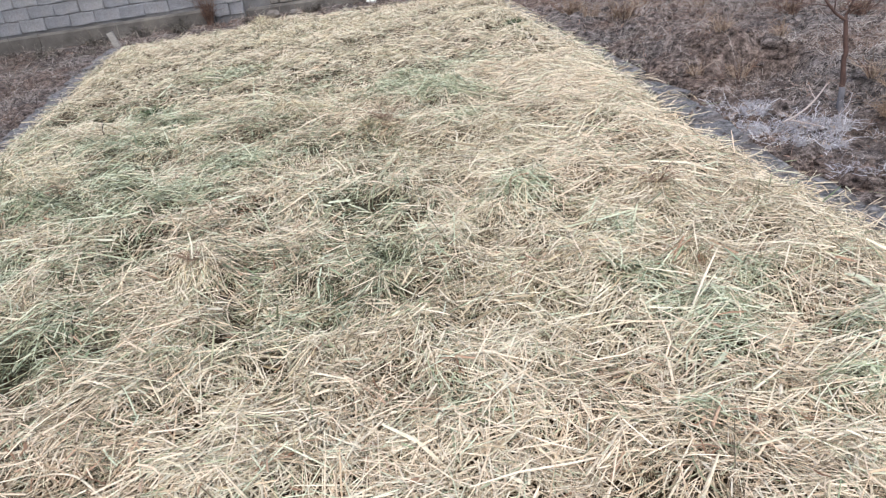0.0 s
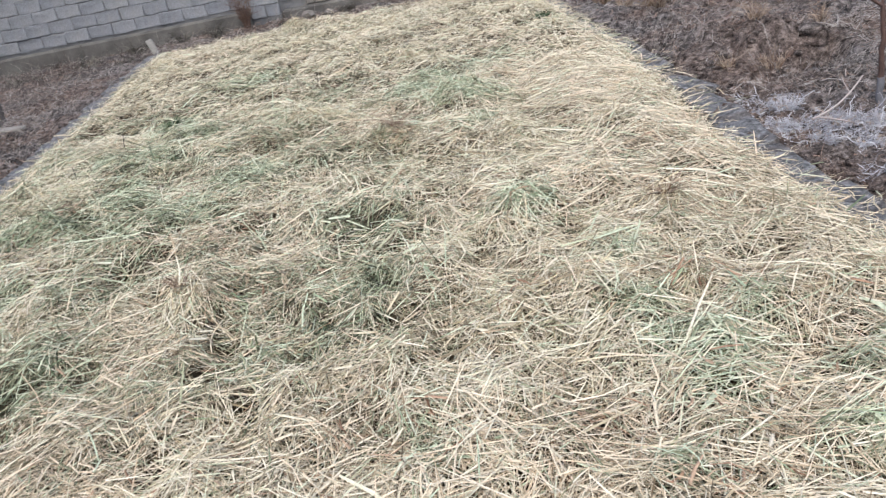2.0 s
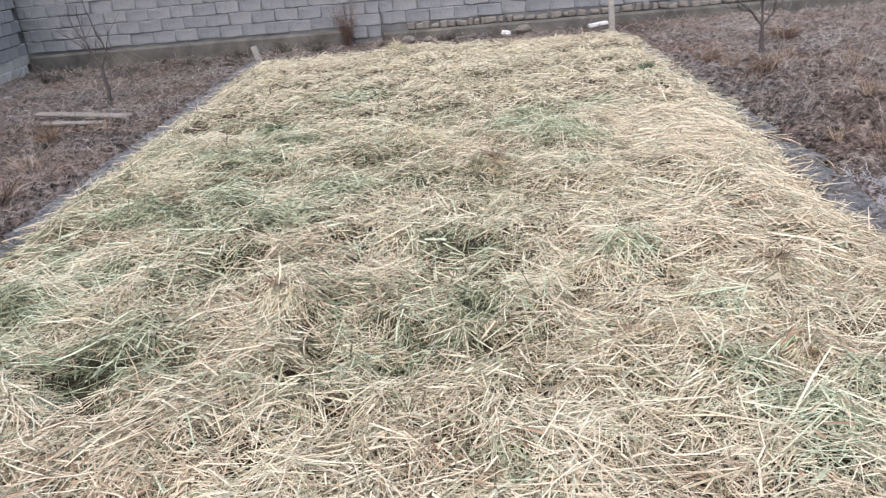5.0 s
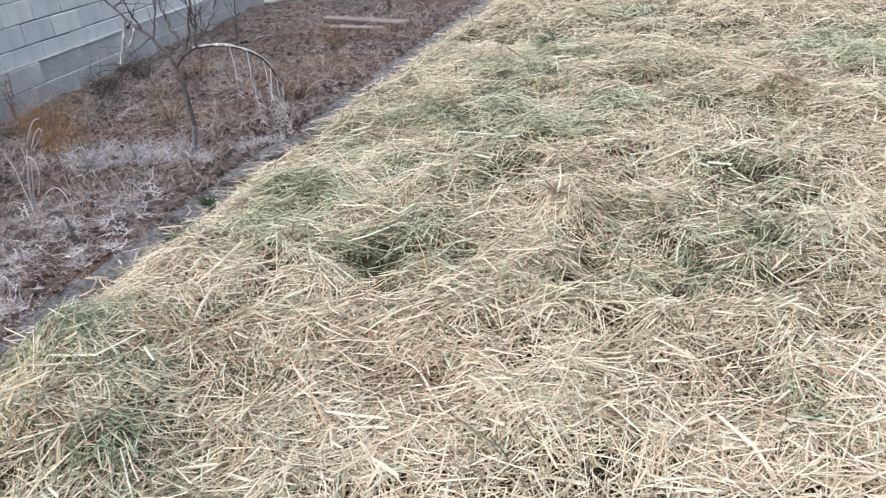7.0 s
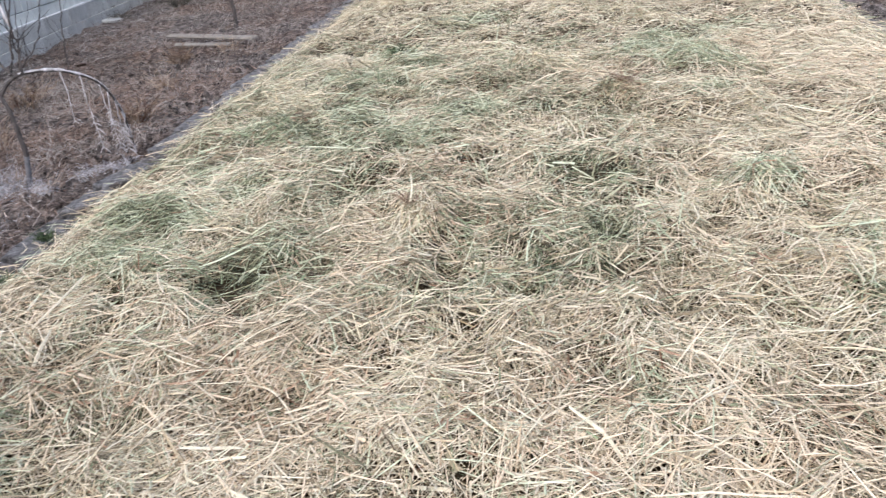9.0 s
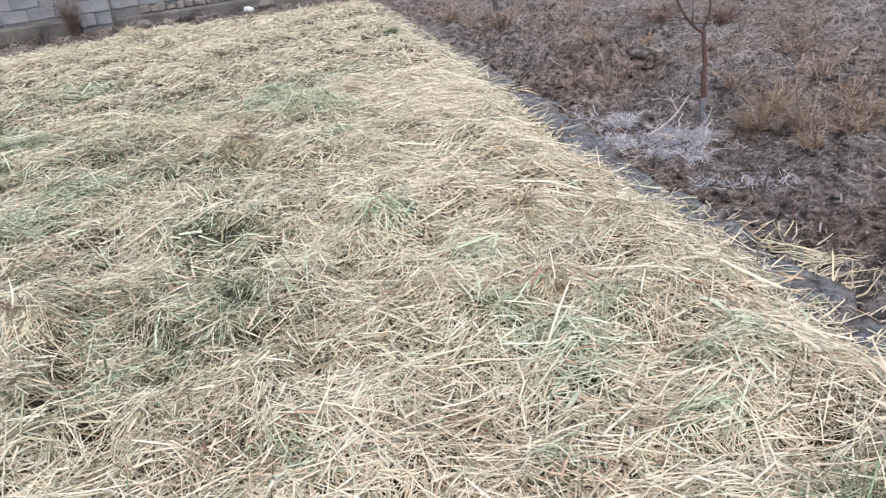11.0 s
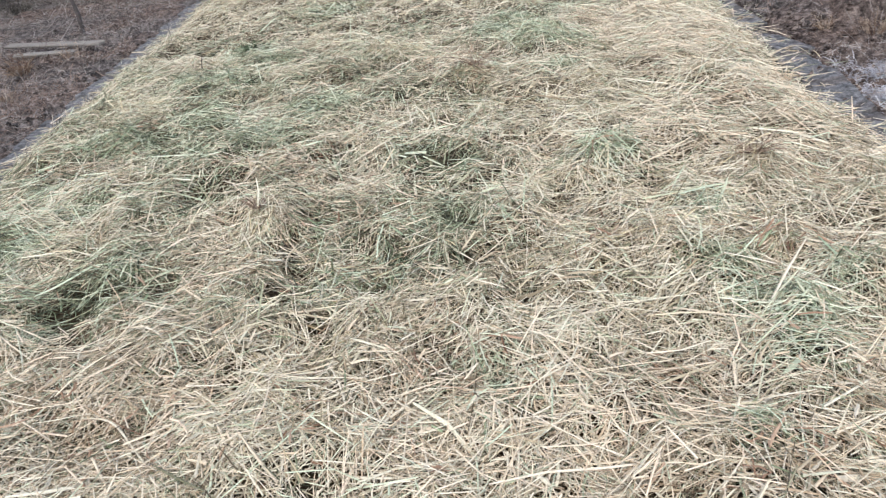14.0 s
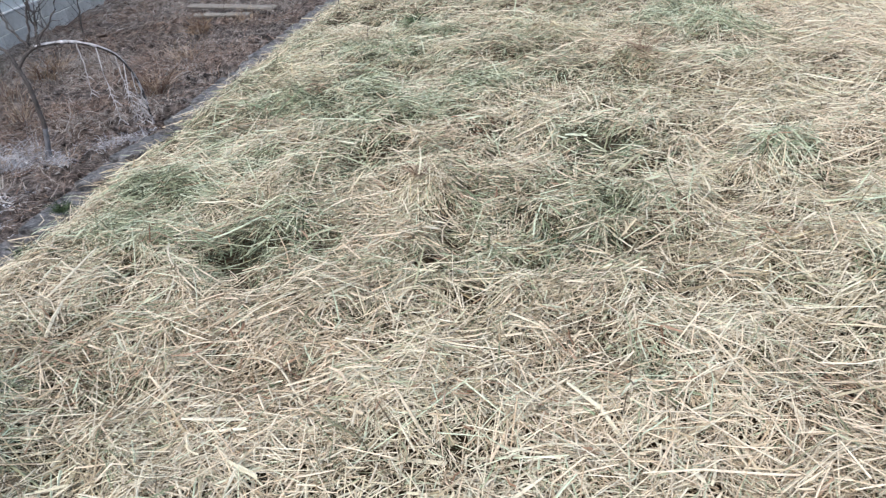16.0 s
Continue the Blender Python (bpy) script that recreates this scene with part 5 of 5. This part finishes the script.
def on_straw(ob):
    """Set a clump down on the mulch."""
    x, y, _ = ob.matrix_world.translation
    m = ob.matrix_world.copy()
    m.translation.z = float(bed_h(np.array(x), np.array(y))) + 0.05
    ob.matrix_world = m
    return ob


for k, (x, y, sp, h) in enumerate([(1.05, 7.38, .16, .09), (-2.3, 5.62, .13, .09), (-2.06, 4.6, .09, .07), (-0.72, 1.82, .06, .10), (-3.21, 2.19, .08, .09), (-3.07, 1.74, .08, .07), (-1.98, 4.58, .07, .07)]):
    tagged(on_straw(stem_clump("green_weed", pose(x, y, 0, 0, 0, 47 * k), 70, sp, h, 0.0018 + 0.0003 * y, M_GREEN, "dark green weed caught in the straw mulch", "plant", 1.2, 0.6, 0, (2, 2), 400 + k, 3, 2, 0.9)), group="weeds caught in the straw")
for k, (x, y, sp, h) in enumerate([(-0.74, 6.13, .10, .06), (-0.70, 4.98, .08, .05), (-0.86, 3.48, .08, .05), (-2.02, 4.12, .07, .05), (0.3, 2.28, .04, .04), (-0.52, 2.04, .05, .05), (-1.2, 2.03, .06, .05)]):
    tagged(on_straw(stem_clump("leaf_clump", pose(x, y, 0, 0, 0, 31 * k), 55, sp, h, 0.0022 + 0.0003 * y, M_ROT, "small dark clump of rotting leaves in straw", "plant litter", 1.8, 0.8, 0, (2, 2), 420 + k, 3, 2, 1.0)), group="dark clumps in the straw")
for k, (x, y, sp, h, n) in enumerate([(-0.43, 4.08, .09, .19, 60), (0.69, 2.2, .07, .13, 45), (-1.33, 2.18, .09, .12, 45)]):
    tagged(on_straw(stem_clump("straw_fan", pose(x, y, 0, 0, 0, 80 * k), n, sp, h, 0.0024, M_BUSH, "brown stalks fanning out of the straw", "straw tuft", 0.35, 0.55, 0.1, (2, 1.6), 440 + k, 3, 0, 1.5)), group="fans of stalks in the straw")


# dark sprigs that poke up through the straw
for k, (x, y, h) in enumerate([(-2.58, 5.2, .17), (-2.74, 4.6, .14), (-3.28, 4.25, .12), (-3.3, 6.5, .2), (-1.9, 6.0, .13)]):
    g = np.random.default_rng(700 + k)
    q = smooth_line([(0, 0, 0), (g.normal(0, .012), g.normal(0, .01), h * .5), (g.normal(0, .03), g.normal(0, .02), h)], 8)
    side = smooth_line([q[4], q[4] + [g.normal(0, .02), 0, .02], q[4] + [g.normal(0, .03), .01, .04]], 5)
    me = fast_mesh("dry_sprig", *tube_arrays([q, side], [np.linspace(.004, .002, 8), np.linspace(.0025, .0012, 5)], 6))
    me.materials.append(M_BARK_GREY)
    sprig = tagged(new("dry_sprig", me), "thin dark dry sprig poking out of straw", "twig", "dry sprigs in the straw")
    sprig.matrix_world = pose(x, y, float(bed_h(np.array(x), np.array(y))))


# single thick stalks that lie on top of the straw: both ends and the width in millimetres
STALKS = [(-0.23, 0.59, -0.21, 0.72, 12), (-0.32, 0.72, -0.15, 0.85, 11), (-0.08, 0.60, 0.18, 0.81, 11), (-1.54, 1.34, -1.49, 1.45, 12), (-2.27, 1.68, -1.90, 1.30, 11),
          (-2.86, 3.62, -2.66, 3.28, 9), (-2.67, 2.57, -2.28, 2.36, 11), (-2.00, 1.96, -1.75, 1.82, 12), (-1.45, 2.51, -1.31, 2.42, 12), (-1.16, 2.04, -1.15, 1.80, 11),
          (-0.61, 3.04, -0.47, 2.87, 14), (0.40, 3.01, 0.66, 2.96, 8.6), (-0.45, 1.55, -0.45, 1.35, 7.5), (0.18, 0.91, 0.48, 0.93, 7.8)]
STALKS += [(-0.02, 0.79, -0.08, 0.63, 8.7), (-0.74, 0.67, -0.58, 0.65, 13), (-2.17, 0.17, -2.10, 0.26, 13), (-1.58, 0.98, -1.29, 0.76, 11), (-2.31, 1.49, -2.20, 1.27, 12),
           (-2.66, 1.86, -2.47, 1.80, 11), (-1.51, 1.29, -1.36, 1.47, 9.8), (-1.71, 1.09, -1.50, 1.38, 9.5), (-1.74, 0.77, -1.88, 0.86, 8.7), (0.48, 0.86, 0.63, 0.89, 11),
           (0.39, 0.58, 0.67, 0.57, 10), (-0.01, 1.50, 0.05, 1.40, 12), (-0.43, 1.22, -0.33, 1.20, 11)]
LEAVES = [(-0.37, 0.61, -0.22, 0.67, 15), (0.38, 0.91, 0.45, 0.97, 24), (1.00, 1.32, 1.04, 1.15, 19)]


def lying_stalk(x0, y0, x1, y1, mm, seed, leaf=False):
    """A split, slightly crushed straw: a flattened tube, arched and kinked, lying on the mulch."""
    g = np.random.default_rng(seed)
    s = np.linspace(0, 1, 13)
    x, y = x0 + (x1 - x0) * s, y0 + (y1 - y0) * s
    ln = math.hypot(x1 - x0, y1 - y0)
    nx, ny = -(y1 - y0) / ln, (x1 - x0) / ln
    bow = ln * g.normal(0, .07) * np.sin(math.pi * s) + ln * g.normal(0, .02) * np.sin(2 * math.pi * s)
    x, y = x + nx * bow, y + ny * bow
    top = bed_h(x, y)
    z = (top[0] + (top[-1] - top[0]) * s) * .5 + .5 * top.max() + 0.045 + 0.06 * ln * np.sin(math.pi * s)
    r = mm * 0.0005 * (np.sin(math.pi * (0.12 + 0.83 * s)) ** .8 if leaf else np.interp(s, [0, .08, .9, 1], [.75, 1, .8, .5]))
    k = 8
    a = 2 * math.pi * np.arange(k) / k
    roll = g.normal(0, .35) + s * g.normal(0, .5)
    thin = 0.12 if leaf else 0.42
    u, w = r[:, None] * np.cos(a), r[:, None] * thin * np.sin(a)
    across, up = u * np.cos(roll)[:, None] - w * np.sin(roll)[:, None], u * np.sin(roll)[:, None] * .6 + w * np.cos(roll)[:, None]
    vs = np.stack([x[:, None] + nx * across, y[:, None] + ny * across, z[:, None] + up], -1).reshape(-1, 3)
    i = np.arange(12)[:, None] * k + np.arange(k)[None]
    i2 = np.arange(12)[:, None] * k + (np.arange(k)[None] + 1) % k
    qs = np.stack([i, i2, i2 + k, i + k], -1).reshape(-1, 4)
    ends = np.array([[0, 3, 2, 1], [0, 5, 4, 3], [0, 7, 6, 5]])
    qs = np.concatenate([qs, ends, 12 * k + ends[:, ::-1]])
    tone, tint = g.uniform(.7, .98), (.75 if leaf else g.choice([.05, .1, .45]))
    name = "dry_leaf" if leaf else "straw_stalk"
    me = fast_mesh(name, vs, qs, (("tone", np.full(len(vs), tone)), ("tint", np.full(len(vs), tint)), ("hue", np.full(len(vs), g.uniform(.2, .8)))))
    me.materials.append(M_STRAW)
    label = "broad pale green dry leaf lying on straw" if leaf else ("long pale golden stalk lying on the straw" if tint < .3 else "pale greenish stalk lying on the straw")
    return tagged(new(name, me), label, "leaf" if leaf else "stalk", "dry leaves on the straw" if leaf else "thick stalks on the straw")


for k, row in enumerate(STALKS):
    lying_stalk(*row[:4], row[4] * 0.7, 900 + k)
for k, row in enumerate(LEAVES):
    lying_stalk(*row, 960 + k, True)
stem_clump("dry_weed", pose(-6.6, 3.9, 0), 4, .02, .62, .005, M_BUSH, "thin dark dead weed against the block wall", "plant", 0.3, 0.05, 1, (2, 2.4), 340, 4, 9, 0.12)
M_ORANGE = strand_material("orange_bush", [(0, (0.14, 0.075, 0.035)), (0.5, (0.33, 0.19, 0.09)), (1, (0.52, 0.35, 0.20))], None, 0.8)
for k, (x, y, sp, h) in enumerate([(-5.75, 3.5, .22, .40), (-5.5, 3.3, .22, .36), (-5.25, 3.15, .18, .24)]):
    stem_clump("dry_weed", pose(x, y, 0), 150, sp, h, .0017, M_ORANGE, "orange-brown feathery dead weed bush", "plant", 1.0, 0.3, 0, (2, 2), 350 + k, 3, 3, 0.6)
M_DARK_WEED = strand_material("dark_weeds", [(0, (0.022, 0.02, 0.017)), (0.5, (0.085, 0.078, 0.066)), (1, (0.29, 0.27, 0.24))], None, 0.8)
for k, (x, y, sp, h) in enumerate([(-6.5, 4.9, .3, .3), (-6.2, 4.6, .28, .24), (-6.75, 5.5, .3, .3), (-6.4, 5.3, .3, .25), (-6.2, 3.4, .3, .16), (-7.9, 10.2, .35, .3), (-7.2, 10.8, .4, .3), (-6.2, 11.3, .4, .3), (-5.4, 11.9, .4, .26), (-4.7, 12.2, .4, .3), (-4.0, 12.3, .35, .26), (-3.4, 12.3, .35, .3), (-2.3, 12.2, .4, .2), (-1.3, 12.3, .4, .16), (-4.6, 11.2, .35, .2)]):
    stem_clump("dark_weed", pose(x, y, 0, 0, 0, 33 * k), 80, sp, h, .0026 + .0002 * y, M_DARK_WEED, "dark matted clump of dead weeds near the wall", "plant", 1.4, 0.6, 0, (2, 2), 370 + k, 3, 2, 0.8)
pale = rough_box(.55, .22, .06, .02, .02, 9)
me = bpy.data.meshes.new("broken_slab")
pale.to_mesh(me)
pale.free()
me.materials.append(M_FOOT_L)
ob = new("broken_slab", me)
ob.matrix_world = pose(-7.95, 10.1, float(ground_h(np.array(-7.95), np.array(10.1))) - 0.01, 8, 4, 100)
tagged(ob, "broken pale concrete slab lying at the wall foot", "slab")
